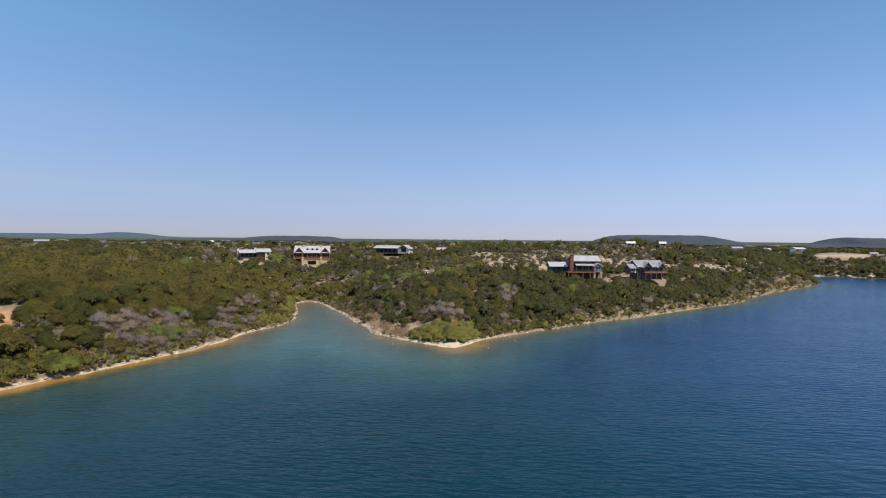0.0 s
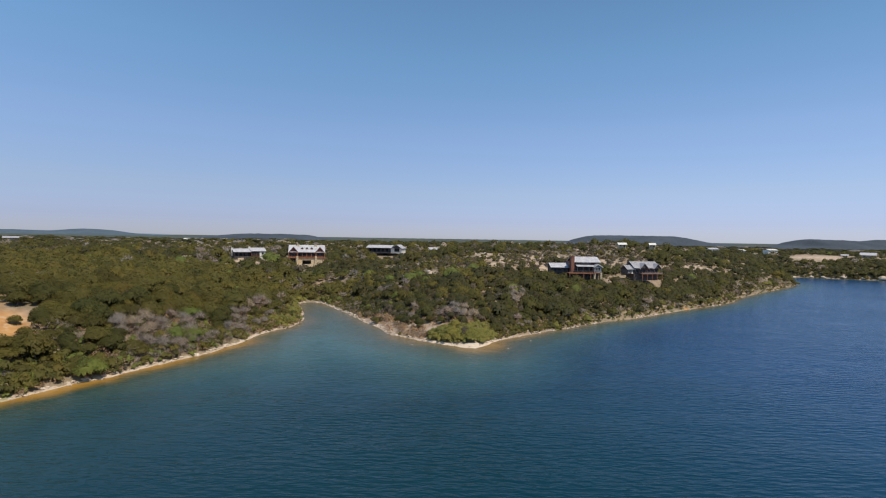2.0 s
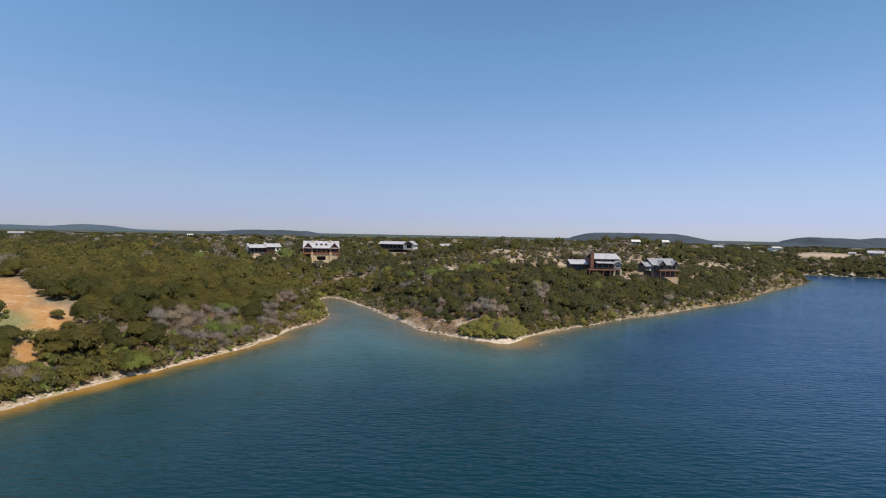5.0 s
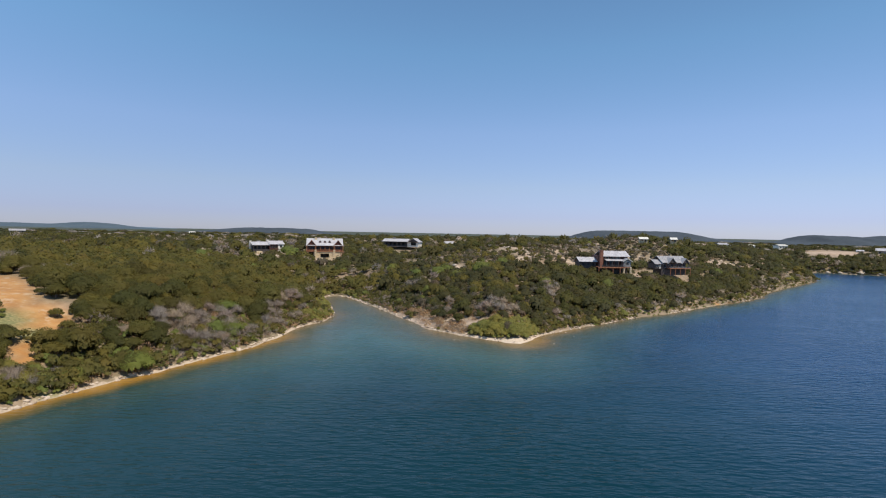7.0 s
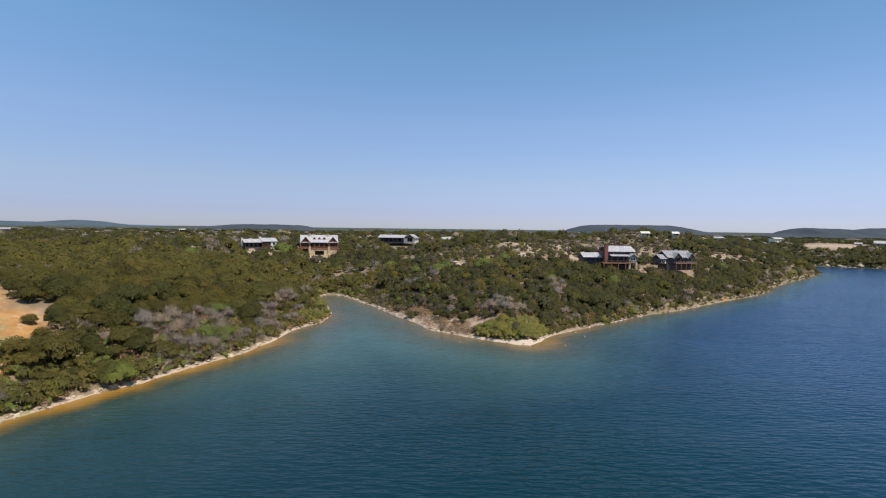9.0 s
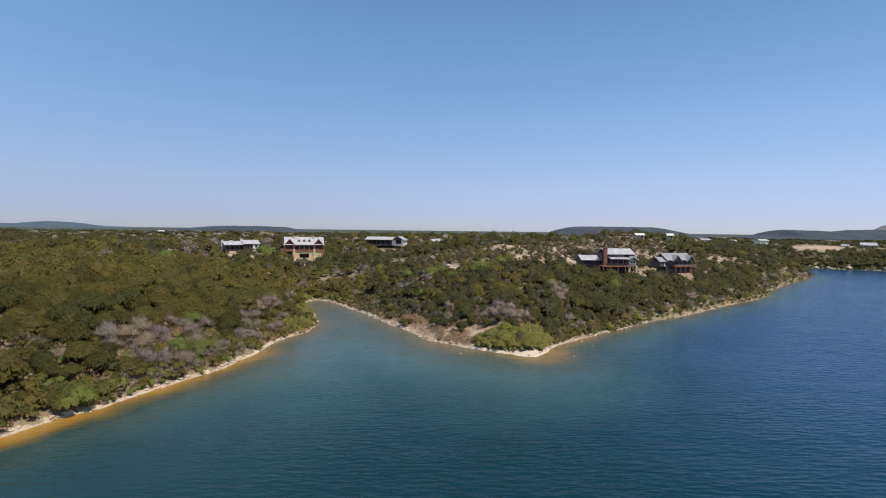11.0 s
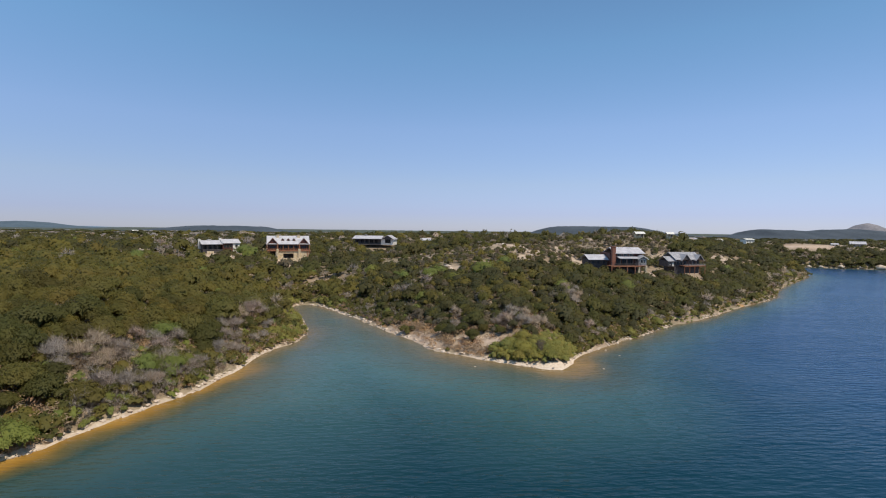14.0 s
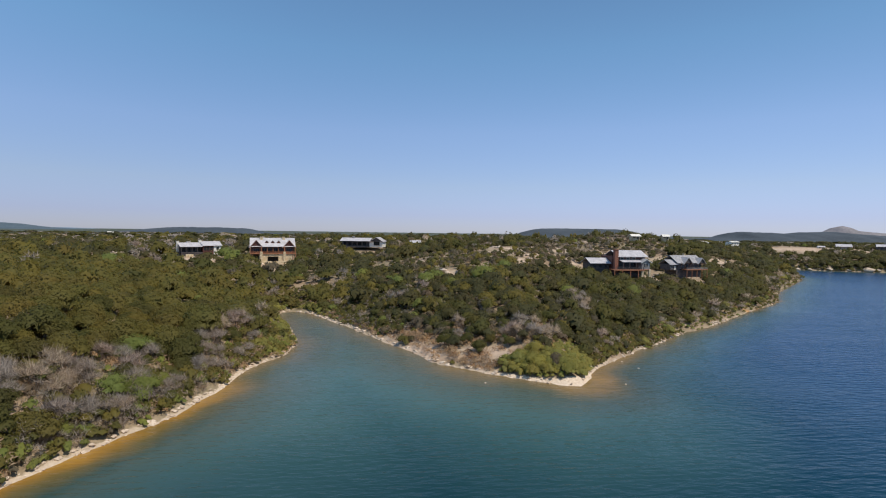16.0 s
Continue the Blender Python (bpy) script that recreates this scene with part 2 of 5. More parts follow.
def smooth_line(pts, step):
    """A rounded line through the points, in steps of about that length."""
    p = [Vector(q) for q in pts]
    out = []
    for i in range(len(p) - 1):
        a, b, c, d = p[max(i - 1, 0)], p[i], p[i + 1], p[min(i + 2, len(p) - 1)]
        n = max(1, min(40, int((c - b).length / step)))
        for k in range(n):
            t = k / n
            out.append(0.5 * (2 * b + (c - a) * t + (2 * a - 5 * b + 4 * c - d) * t * t + (3 * b - a - 3 * c + d) * t ** 3))
    out.append(p[-1])
    return out


line = smooth_line(SHORE_PLAN, 3.0)
wiggled = []
for i, q in enumerate(line):
    w = noise.noise_vector((q.x * 0.16, q.y * 0.16, 3.1)) * 1.1
    wiggled.append((q.x + w.x, q.y + w.y))
SHORE = np.array(wiggled)
LAND = np.vstack([SHORE, [(4990, 60), (4990, 4990), (-4990, 4990), (-4990, -400)]])


def offshore(x, y):
    """Distance inland from the waterline: positive on land, negative on the lake."""
    x, y = np.asarray(x, float).ravel(), np.asarray(y, float).ravel()
    best = np.full(x.shape, 1e12)
    for (ax, ay), (bx, by) in zip(SHORE[:-1], SHORE[1:]):
        dx, dy = bx - ax, by - ay
        t = np.clip(((x - ax) * dx + (y - ay) * dy) / (dx * dx + dy * dy + 1e-9), 0, 1)
        np.minimum(best, (x - ax - t * dx) ** 2 + (y - ay - t * dy) ** 2, out=best)
    inside = np.zeros(x.shape, bool)
    for (ax, ay), (bx, by) in zip(LAND, np.roll(LAND, -1, 0)):
        if ay != by:
            inside ^= ((ay > y) != (by > y)) & (x < (bx - ax) * (y - ay) / (by - ay) + ax)
    return np.where(inside, 1, -1) * np.sqrt(best)


# height of the plateau behind the banks, at places of the plan: x, y, height, rise length
PLATEAU = [(-100, 110, 15, 22), (-180, 150, 16, 26), (-120, 200, 15, 24), (-103, 285, 18.4, 32), (-102, 270, 16.6, 32), (-74, 305, 14, 40), (-72, 285, 8.5, 40), (-33, 356, 17.5, 40),
           (-35, 332, 13.5, 40), (-200, 330, 16, 40), (5, 203, 17, 38), (30, 238, 23.8, 38), (46, 256, 23.2, 38), (-28, 262, 13.5, 40), (-26, 300, 13.5, 40), (6, 260, 23.6, 36), (26, 260, 24.2, 36), (6, 229, 19.5, 38), (68, 232, 17.5, 34), (66, 213, 15, 38), (104, 248, 17, 34), (104, 229, 15, 36),
           (130, 345, 23.6, 40), (124, 318, 23, 30), (175, 330, 21, 30), (60, 420, 20.5, 40), (0, 420, 20.2, 40), (-55, 430, 20, 40), (-150, 500, 12, 40), (225, 420, 18, 22), (318, 434, 8, 8), (350, 428, 7.5, 8), (385, 422, 8, 8), (430, 398, 11, 8), (345, 484, 18, 8), (372, 486, 18, 8), (395, 470, 16, 10), (470, 430, 16, 8),
           (370, 500, 18, 8), (318, 505, 10, 8), (352, 565, 10, 10), (300, 470, 14, 8),
           (500, 900, 12, 40), (0, 900, 7, 40), (-600, 700, 8.5, 40), (0, 2200, 3, 40), (-1500, 2000, 3, 40), (1500, 2000, 4, 40), (-300, 1300, 3, 40), (600, 1400, 7, 40)]


def lie(x, y, d=None):
    """Height of the ground."""
    x, y = np.asarray(x, float).ravel(), np.asarray(y, float).ravel()
    d = offshore(x, y) if d is None else d
    top, rise, total = np.zeros(x.shape), np.zeros(x.shape), np.zeros(x.shape)
    for px, py, ph, pl in PLATEAU:
        w = 1 / (((x - px) ** 2 + (y - py) ** 2) / 400 + 1.0) ** 1.6
        top, rise, total = top + w * ph, rise + w * pl, total + w
    top, rise = top / total * (1 - 0.72 * np.clip((np.hypot(x, y) - 650) / 800, 0, 1)), rise / total
    rough = np.sin(x * 0.071 + 1.3) * np.sin(y * 0.063 + 0.4) * 0.7 + np.sin(x * 0.17 + y * 0.11) * 0.35 + np.sin(y * 0.23 - x * 0.07) * 0.25
    z = 0.2 + top * (1 - np.exp(-np.maximum(d, 0) / rise)) + rough * np.clip(d / 12, 0, 1)
    z = z + 3 * np.clip((np.hypot(x, y) - 2800) / 1500, 0, 1) + 4.4 * np.exp(-((x - 134) / 34) ** 2 - ((y - 338) / 34) ** 4)
    return np.where(d > 0, np.minimum(z, 0.1 + d * 1.6), np.maximum(d * 0.22, -9) + 0.1 * np.exp(np.minimum(d, 0) * 2))


# bare openings in the woods: x, y, half length, half width, turn, ground (1: orange earth, 2: dry soil, 3: grass)
CLEARINGS = [(-76.5, 92.5, 5, 2.4, 125, 1), (-104.5, 119.5, 27, 6.5, 136, 1), (-84, 104, 10.5, 7, 125, 1), (-87.5, 99.5, 7, 5.5, 120, 3), (-78.5, 99.5, 5, 2.6, 60, 3), (-85, 109.5, 5, 2.4, 60, 0), (-68, 88, 4, 2, 125, 3),
             (32, 257, 10.5, 4.2, 0, 0), (25, 248, 7.5, 4.5, 0, 0), (36, 241, 5.5, 5.5, 0, 0), (32, 230, 4.5, 4.5, 0, 0), (4, 246, 13, 2.6, -15, 0), (15.5, 217, 1.8, 8, -8, 0), (57, 263, 4, 3, 0, 0), (55.5, 245, 1.8, 6, 10, 0), (112, 218, 2.6, 1.6, 40, 1),
             (103, 231.5, 3.5, 2.2, 0, 0), (60, 300, 12, 5, 0, 0),
             (11.5, 201, 2.5, 5, 0, 0), (25, 191, 2.2, 4, 0, 0), (3, 218, 3, 7, 0, 0), (-102, 266, 16, 8, 40, 0), (-74, 286, 11, 8, 10, 0), (-60, 300, 4, 8, 0, 0), (-50, 326, 3, 9, 0, 0), (-34, 332, 13, 7, -10, 0),
             (-120, 246, 10, 6, 10, 0), (-150, 262, 9, 5, 0, 0), (-135, 285, 12, 6, 0, 0), (-180, 300, 14, 7, 0, 0), (-230, 300, 20, 8, 0, 0), (87, 236, 3, 7, 0, 0), (122, 282, 18, 7, 20, 0), (155, 296, 16, 9, 30, 0),
             (70, 292, 10, 7, 0, 0), (95, 288, 12, 7, 0, 0), (354, 472, 38, 13, -8, 2), (352, 475, 26, 7, -8, 1), (405, 462, 9, 12, 0, 0), (-24, 262, 4, 5, 0, 0), (-10, 300, 8, 5, 0, 0), (20, 300, 8, 5, 0, 0), (200, 345, 10, 6, 0, 0), (170, 330, 12, 6, 0, 0),
             (-125, 270, 8, 2.5, 0, 0), (-149, 275, 6, 2, 0, 0), (-140, 272, 5, 2, 0, 0), (-202, 352, 8, 4, 0, 0), (-198, 368, 10, 4, 0, 0), (-220, 337, 4, 4, 0, 0), (-178, 366, 8, 4, 0, 0), (-352, 475, 20, 7, 0, 0), (-172, 388, 10, 4, 0, 0), (-76, 414, 8, 6, 0, 0),
             (-10.5, 160, 11, 4.5, -58, 2), (3, 151.5, 8, 4, -28, 2), (-17, 173, 5, 2.5, -58, 2)]
# ground taken by houses: x, y, radius
PLOTS = [(-77.6, 92.4, 2.4), (-74.3, 91.4, 2.0), (-79.5, 97, 2.5), (-83, 96, 2.5), (-71, 280, 5), (-70, 274, 4), (326, 458, 9), (340, 459, 9), (354, 461, 9), (368, 464, 8), (-101, 268, 5), (-94, 268, 4), (338, 472, 11), (352, 474, 12), (368, 476, 12), (384, 478, 8), (103, 231, 3), (-17, 256, 5), (-19, 268, 5), (-20, 285, 5), (-1.6, 262, 4), (-7, 262, 4), (-1.7, 275, 4), (-75, 291, 11), (-70, 284, 9), (-104, 280, 11), (-98, 286, 10), (-78, 302, 10), (-68, 305, 10), (-42, 352, 8), (-34, 349, 8), (-25, 345, 8), (-24, 336, 6), (58, 234, 7), (68, 230, 8), (77, 230, 8), (95, 243, 9), (104, 246, 9),
         (109, 250, 8), (-2, 372, 6), (116, 311, 3.2), (137, 317, 2.8), (392, 466, 12), (378, 474, 5), (418, 450, 10), (448, 686, 20), (434, 664, 16), (422, 646, 15), (410, 628, 15), (398, 610, 15), (386, 590, 14)]


def cleared(x, y, grow=0.0):
    x, y = np.asarray(x, float).ravel(), np.asarray(y, float).ravel()
    bare, earth, open_ground, meadow = np.zeros(x.shape), np.zeros(x.shape), np.zeros(x.shape), np.zeros(x.shape)
    for cx, cy, a, b, turn, dirt in CLEARINGS:
        c, s = math.cos(radians(turn)), math.sin(radians(turn))
        u, v = (x - cx) * c + (y - cy) * s, -(x - cx) * s + (y - cy) * c
        k = np.clip(2.2 - 2.0 * np.sqrt((u / (a + grow)) ** 2 + (v / (b + grow)) ** 2), 0, 1)
        if dirt == 2:
            open_ground = np.maximum(open_ground, k)
        elif dirt == 3:
            meadow = np.maximum(meadow, k)
        elif dirt:
            earth = np.maximum(earth, k)
        else:
            bare = np.maximum(bare, k)
    return bare, earth, open_ground, meadow


def spread(lo, a, b, hi, step):
    """Grid lines: even between a and b, wider and wider outside."""
    mid = list(np.arange(a, b + 0.01, step))
    out, s, v = [], step, b
    while v < hi:
        s *= 1.16
        v = min(v + s, hi)
        out.append(v)
    low, s, v = [], step, a
    while v > lo:
        s *= 1.16
        v = max(v - s, lo)
        low.append(v)
    return np.array(low[::-1] + mid + out)


def sheet(name, xs, ys, height, mat, attributes):
    gx, gy = np.meshgrid(xs, ys)
    x, y = gx.ravel(), gy.ravel()
    d = offshore(x, y)
    co = np.stack([x, y, height(x, y, d)], 1)
    nx, ny = len(xs), len(ys)
    i = (np.arange(ny - 1)[:, None] * nx + np.arange(nx - 1)[None, :]).ravel()
    faces = np.stack([i, i + 1, i + 1 + nx, i + nx], 1)
    me = bulk(name, co, faces, mat)
    for key, values in attributes(x, y, d).items():
        me.attributes.new(key, "FLOAT", "POINT").data.foreach_set("value", np.asarray(values, np.float32))
    me.polygons.foreach_set("use_smooth", np.ones(len(faces), bool))
    return new(name, me)


def bulk(name, co, faces, mat):
    """A mesh from arrays of corners and of four-sided (or three-sided) faces."""
    me = bpy.data.meshes.new(name)
    k = faces.shape[1]
    me.vertices.add(len(co))
    me.vertices.foreach_set("co", np.asarray(co, np.float32).ravel())
    me.loops.add(faces.size)
    me.loops.foreach_set("vertex_index", faces.astype(np.int32).ravel())
    me.polygons.add(len(faces))
    me.polygons.foreach_set("loop_start", np.arange(0, faces.size, k, dtype=np.int32))
    me.materials.append(mat)
    me.update(calc_edges=True)
    me.validate()
    return me


def ground_marks(x, y, d):
    bare, earth, dry, meadow = cleared(x, y)
    thin = np.array([noise.noise((a * 0.06, b * 0.06, 5.5)) for a, b in zip(x, y)])
    bare = np.maximum(bare, np.clip((thin - 0.3) * 6, 0, 0.85) * (np.hypot(x, y) < 560) * (y > 238) * (d > 5) * ((x < -95) | ((d > 45) & (x > -20) & ((x < 60) | (y > 285)))))
    return {"bare": bare, "inland": np.clip(d, -4, 16) / 20 + 0.2 - 0.08 * np.exp(-((x - 18) ** 2 + (y - 137) ** 2) / 40), "sand": np.clip(np.exp(-((x - 17) ** 2 + (y - 140) ** 2) / 300) + [0.55 + 1.6 * noise.noise((a * 0.045, b * 0.045, 9.1)) for a, b in zip(x, y)], 0.1, 1) * np.where(x > 44, 0.32, 1.0) * np.where(x > 110, 0.35, 1.0), "earth": earth, "dry": dry, "meadow": meadow, "wooded": np.clip((np.hypot(x, y - 30) - 560) / 300, 0, 1) * (1 - bare)}


ground = tagged(sheet("ground", spread(-4900, -230, 330, 4900, 2.5), spread(-700, 40, 420, 4900, 2.5), lie, GROUND, ground_marks),
                "sandy limestone soil with dry scrub", "ground", kind="structure")
water = tagged(sheet("water", spread(-4900, -130, 330, 4900, 2.5), spread(-4900, 40, 420, 500, 2.5), lambda x, y, d: np.zeros(len(x)), WATER,
                     # tones shift darker towards the south and the east, browner by the point
                     lambda x, y, d: {"offshore": np.clip(-d * (1 + 1.4 * (1 - np.cos(np.pi * np.clip(x / 100, 0, 1))) / 2), -2, 100) / 100 + 0.09 * np.clip((132 - y) / 50, 0, 1) * np.clip((-d - 4) / 12, 0, 1) - 0.03 * np.exp(-((x - 25) ** 2 + (y - 137) ** 2) / 260) * np.clip(-d / 3, 0, 1),
                                     # silty shallows, and a darker stretch of water off the left shore
                                     "silt_and_dark": np.clip(0.85 * np.exp(-(np.hypot(x + 46, y - 72) / 44) ** 2.6) + np.exp(-(np.hypot(x + 64, y - 92) / 54) ** 4) * np.clip((d + 8) / 4, 0, 1) + 0.45 * np.exp(-(np.hypot(x - 24, y - 140) / 22) ** 2) + 0.3 * np.clip((x - 40) / 60, 0, 1), 0, 1),
                                     "open_lake": 0.88 * (1 - np.cos(np.pi * np.clip((x + 5) / 105, 0, 1))) / 2 * np.clip(-d / 18 - 0.1, 0, 1) * np.clip(0.3 + (y - 30) / 130, 0.3, 1)}),
               "rippled blue lake water, silty brown along the shore", "lake", kind="structure")

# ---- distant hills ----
# Haze is painted into the wooded hills' base colours, bluer and paler farther off
HILL = plain("far_woods_hazed", (0.039, 0.048, 0.055), (0.058, 0.068, 0.076), 0.012, 1.0, relief=2.0)
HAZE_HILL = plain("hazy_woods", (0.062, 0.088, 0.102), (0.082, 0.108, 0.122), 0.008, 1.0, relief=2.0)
PALE_HAZE_HILL = plain("distant_woods_hazed", (0.115, 0.165, 0.205), (0.135, 0.185, 0.225), 0.008, 1.0, relief=2.0)
BARE_HILL = plain("bare_slope", (0.16, 0.15, 0.15), (0.25, 0.22, 0.21), 0.012, 1.0, relief=2.0)


def hill(label, mat, y, profile, deep):
    """A long far hill: its skyline is given as (x, height) along the ridge, and it falls to the plain to both sides."""
    rows = 9
    pts = smooth_line(profile, 9.0)
    co, faces = [], []
    for q in pts:
        lump = noise.noise((q.x * 0.011, 0.3, y)) * 1.2 + noise.noise((q.x * 0.05, 0.7, y)) * 1.3
        for k in range(rows):
            u = k / (rows - 1) * 2 - 1
            fall = 1 - abs(u) ** 1.7
            co.append((q.x + noise.noise((q.x * 0.02, u * 3, y)) * 9, y + u * deep, max(-5, (q.y + lump) * fall + noise.noise((q.x * 0.02, u * 4, 2.0)) * 3 * (1 - fall))))
    n = len(pts)
    for i in range(n - 1):
        for k in range(rows - 1):
            a = i * rows + k
            faces.append((a, a + rows, a + rows + 1, a + 1))
    ob = new("backdrop", bulk("backdrop", np.array(co), np.array(faces), mat))
    ob.data.polygons.foreach_set("use_smooth", np.ones(len(faces), bool))
    return tagged(ob, label, "hill", kind="structure")


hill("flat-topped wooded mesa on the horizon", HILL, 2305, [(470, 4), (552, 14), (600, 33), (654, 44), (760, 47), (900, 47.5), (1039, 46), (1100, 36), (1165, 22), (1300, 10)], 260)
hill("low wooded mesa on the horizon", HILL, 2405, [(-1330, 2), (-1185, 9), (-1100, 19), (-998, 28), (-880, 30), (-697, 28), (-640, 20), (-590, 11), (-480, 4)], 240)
hill("ridge on the horizon, blue haze painted into its colour", HAZE_HILL, 3505, [(-4300, 30), (-3500, 33), (-3181, 34), (-2900, 31), (-2777, 31), (-2640, 41), (-2576, 46), (-2440, 41), (-2350, 29), (-2250, 18), (-2120, 9), (-1950, 3)], 380)
hill("ridge far off on the horizon, painted pale blue with haze", PALE_HAZE_HILL, 4300, [(-3300, 4), (-3000, 11), (-2850, 15), (-2650, 15), (-2450, 11), (-2300, 5), (-2150, 1)], 300)
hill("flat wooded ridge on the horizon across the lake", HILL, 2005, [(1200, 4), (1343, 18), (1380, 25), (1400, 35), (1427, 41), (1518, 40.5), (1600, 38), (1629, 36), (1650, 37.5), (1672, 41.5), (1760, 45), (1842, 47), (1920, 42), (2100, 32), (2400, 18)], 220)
hill("bare rocky knob on the horizon", BARE_HILL, 2300, [(1850, 20), (2000, 34), (2060, 42), (2122, 53), (2138, 64), (2151, 72), (2169, 78), (2190, 78), (2212, 70), (2228, 64), (2243, 59), (2336, 52), (2422, 46), (2600, 40), (2900, 28)], 160)


# ---- woods ----
def lobes(rng, n, r, h):
    """Rounded masses of a crown: a main one, and a ring of lesser ones about it."""
    out = [(0, 0, h * 0.56, r * 0.62)]
    for i in range(n):
        a, k = i * 2.4 + rng.uniform(-0.5, 0.5), rng.uniform(0.45, 1.0)
        out.append((math.cos(a) * r * 0.74 * k, math.sin(a) * r * 0.74 * k, h * (0.62 - 0.3 * k * k + rng.uniform(-0.12, 0.14)), r * rng.uniform(0.26, 0.5)))
    return out


GOLD = (1 + 5 ** 0.5) / 2
ICO = np.array([(a * s, b * t, 0) for s in (-1, 1) for t in (-1, 1) for a, b in ((1, GOLD),)] + [(0, s, t * GOLD) for s in (-1, 1) for t in (-1, 1)] + [(s * GOLD, 0, t) for s in (-1, 1) for t in (-1, 1)]) / math.hypot(1, GOLD)
ICO_FACES = np.array([f if np.dot(np.cross(ICO[f[1]] - ICO[f[0]], ICO[f[2]] - ICO[f[0]]), ICO[f[0]]) > 0 else f[::-1] for f in itertools.combinations(range(12), 3)
                      if max(np.linalg.norm(ICO[f[i]] - ICO[f[i - 1]]) for i in range(3)) < 1.06 and sum(ICO[k][2] for k in f) > -1.3])


def leaf_crown(seed, leaves, r=2.2, h=4.0, size=0.42, n=8, slim=1.0, core=True):
    """Leaf tufts on the outer skin of the lobes: corners of three-sided leaves, and the way each tuft faces."""
    rng = np.random.default_rng(seed)
    lb = np.array(lobes(random.Random(seed), n, r, h))
    many = leaves * 6
    pick = rng.choice(len(lb), many, p=lb[:, 3] ** 2 / (lb[:, 3] ** 2).sum())
    d = rng.normal(size=(many, 3))
    d[:, 2] = np.where(d[:, 2] < -0.3, -d[:, 2] * 0.6, d[:, 2])
    d /= np.linalg.norm(d, axis=1)[:, None]
    c = lb[pick, :3] + d * lb[pick, 3:4] * rng.uniform(0.9, 1.22, (many, 1)) * (1, 1, 0.92)
    deep = (np.linalg.norm(c[:, None] - lb[None, :, :3], axis=2) / lb[None, :, 3]).min(1)
    out = np.flatnonzero(deep > 0.86)[:leaves]
    d, c, n_out = d[out], c[out], len(out)
    c[:, 2] = np.maximum(c[:, 2], 0.2)
    nrm = d + rng.normal(size=(n_out, 3)) * 0.36
    nrm /= np.linalg.norm(nrm, axis=1)[:, None]
    u = np.cross(nrm, rng.normal(size=(n_out, 3)))
    u /= np.linalg.norm(u, axis=1)[:, None]
    v = np.cross(nrm, u)
    s = size * rng.uniform(0.6, 1.25, (n_out, 1))
    w = s * rng.uniform(0.6, 0.95, (n_out, 1)) * slim
    whole = (c - (0, 0, h * 0.3)) / (r, r, h)
    soft = d * 0.34 + whole * 0.42 + nrm * 0.34 + (0, 0, 0.5)
    tufts = np.concatenate([np.stack([c - u * s * 1.1 - v * w * 0.6, c + u * s * 1.1 - v * w * 0.6, c + v * w * 1.3], 1), np.repeat(soft[:, None], 3, 1)], 2)
    # the dense inner foliage behind the tufts
    inner = []
    for lobe in lb if core else []:
        ball = ICO * rng.uniform(0.74, 1.1, (12, 1)) * (1, 1, 0.92)
        at = lobe[:3] + ball * lobe[3] * 0.94
        at[:, 2] = np.maximum(at[:, 2], 0.15)
        lean = ICO * 0.34 + (at - (0, 0, h * 0.3)) / (r, r, h) * 0.42 + (0, 0, 0.5)
        inner.append(np.concatenate([at, lean], 1)[ICO_FACES])
    return np.concatenate([tufts] + inner)


def twig_crown(seed, twigs, r=1.6, h=2.6, width=0.02):
    """A leafless crown: fine twigs that bristle from a dome of branches, and a few stems below them."""
    rng = np.random.default_rng(seed)
    lb = np.array(lobes(random.Random(seed), 6, r, h))
    pick = rng.choice(len(lb), twigs)
    d = rng.normal(size=(twigs, 3))
    d[:, 2] = np.abs(d[:, 2]) * 0.9 - 0.2
    d /= np.linalg.norm(d, axis=1)[:, None]
    foot = lb[pick, :3] + d * lb[pick, 3:4] * rng.uniform(0.1, 0.8, (twigs, 1))
    out = (d * 0.7 + rng.normal(size=(twigs, 3)) * 0.35 + (0, 0, 0.35)) * r * rng.uniform(0.22, 0.5, (twigs, 1))
    stems = twigs // 12
    foot[:stems] = rng.normal(size=(stems, 3)) * (r * 0.12, r * 0.12, 0) + (0, 0, -0.1)
    out[:stems] = lb[pick[:stems], :3] * rng.uniform(0.8, 1.15, (stems, 1))
    side = np.cross(out, rng.normal(size=(twigs, 3)))
    side /= np.linalg.norm(side, axis=1)[:, None]
    side *= width * rng.uniform(0.6, 1.7, (twigs, 1))
    tip = foot + out
    soft = d * 0.6 + (0, 0, 0.6)
    q = np.concatenate([np.stack([foot - side, foot + side, tip], 1), np.repeat(soft[:, None], 3, 1)], 2)
    q[..., 2] = np.maximum(q[..., 2], -0.15)
    return q


def leaves_mesh(name, q, mat, tones=None):
    """A mesh of loose three-sided leaves, each shaded as the lobe that it grows on; tones: one value a plant."""
    me = bulk(name, q[..., :3].reshape(-1, 3), np.arange(q.shape[0] * 3).reshape(-1, 3), mat)
    me.polygons.foreach_set("use_smooth", np.ones(len(me.polygons), bool))
    nrm = q[..., 3:].reshape(-1, 3)
    me.normals_split_custom_set_from_vertices(nrm / np.linalg.norm(nrm, axis=1)[:, None])
    if tones is not None:
        me.attributes.new("tone", "FLOAT", "POINT").data.foreach_set("value", np.repeat(tones, 3).astype(np.float32))
    return me


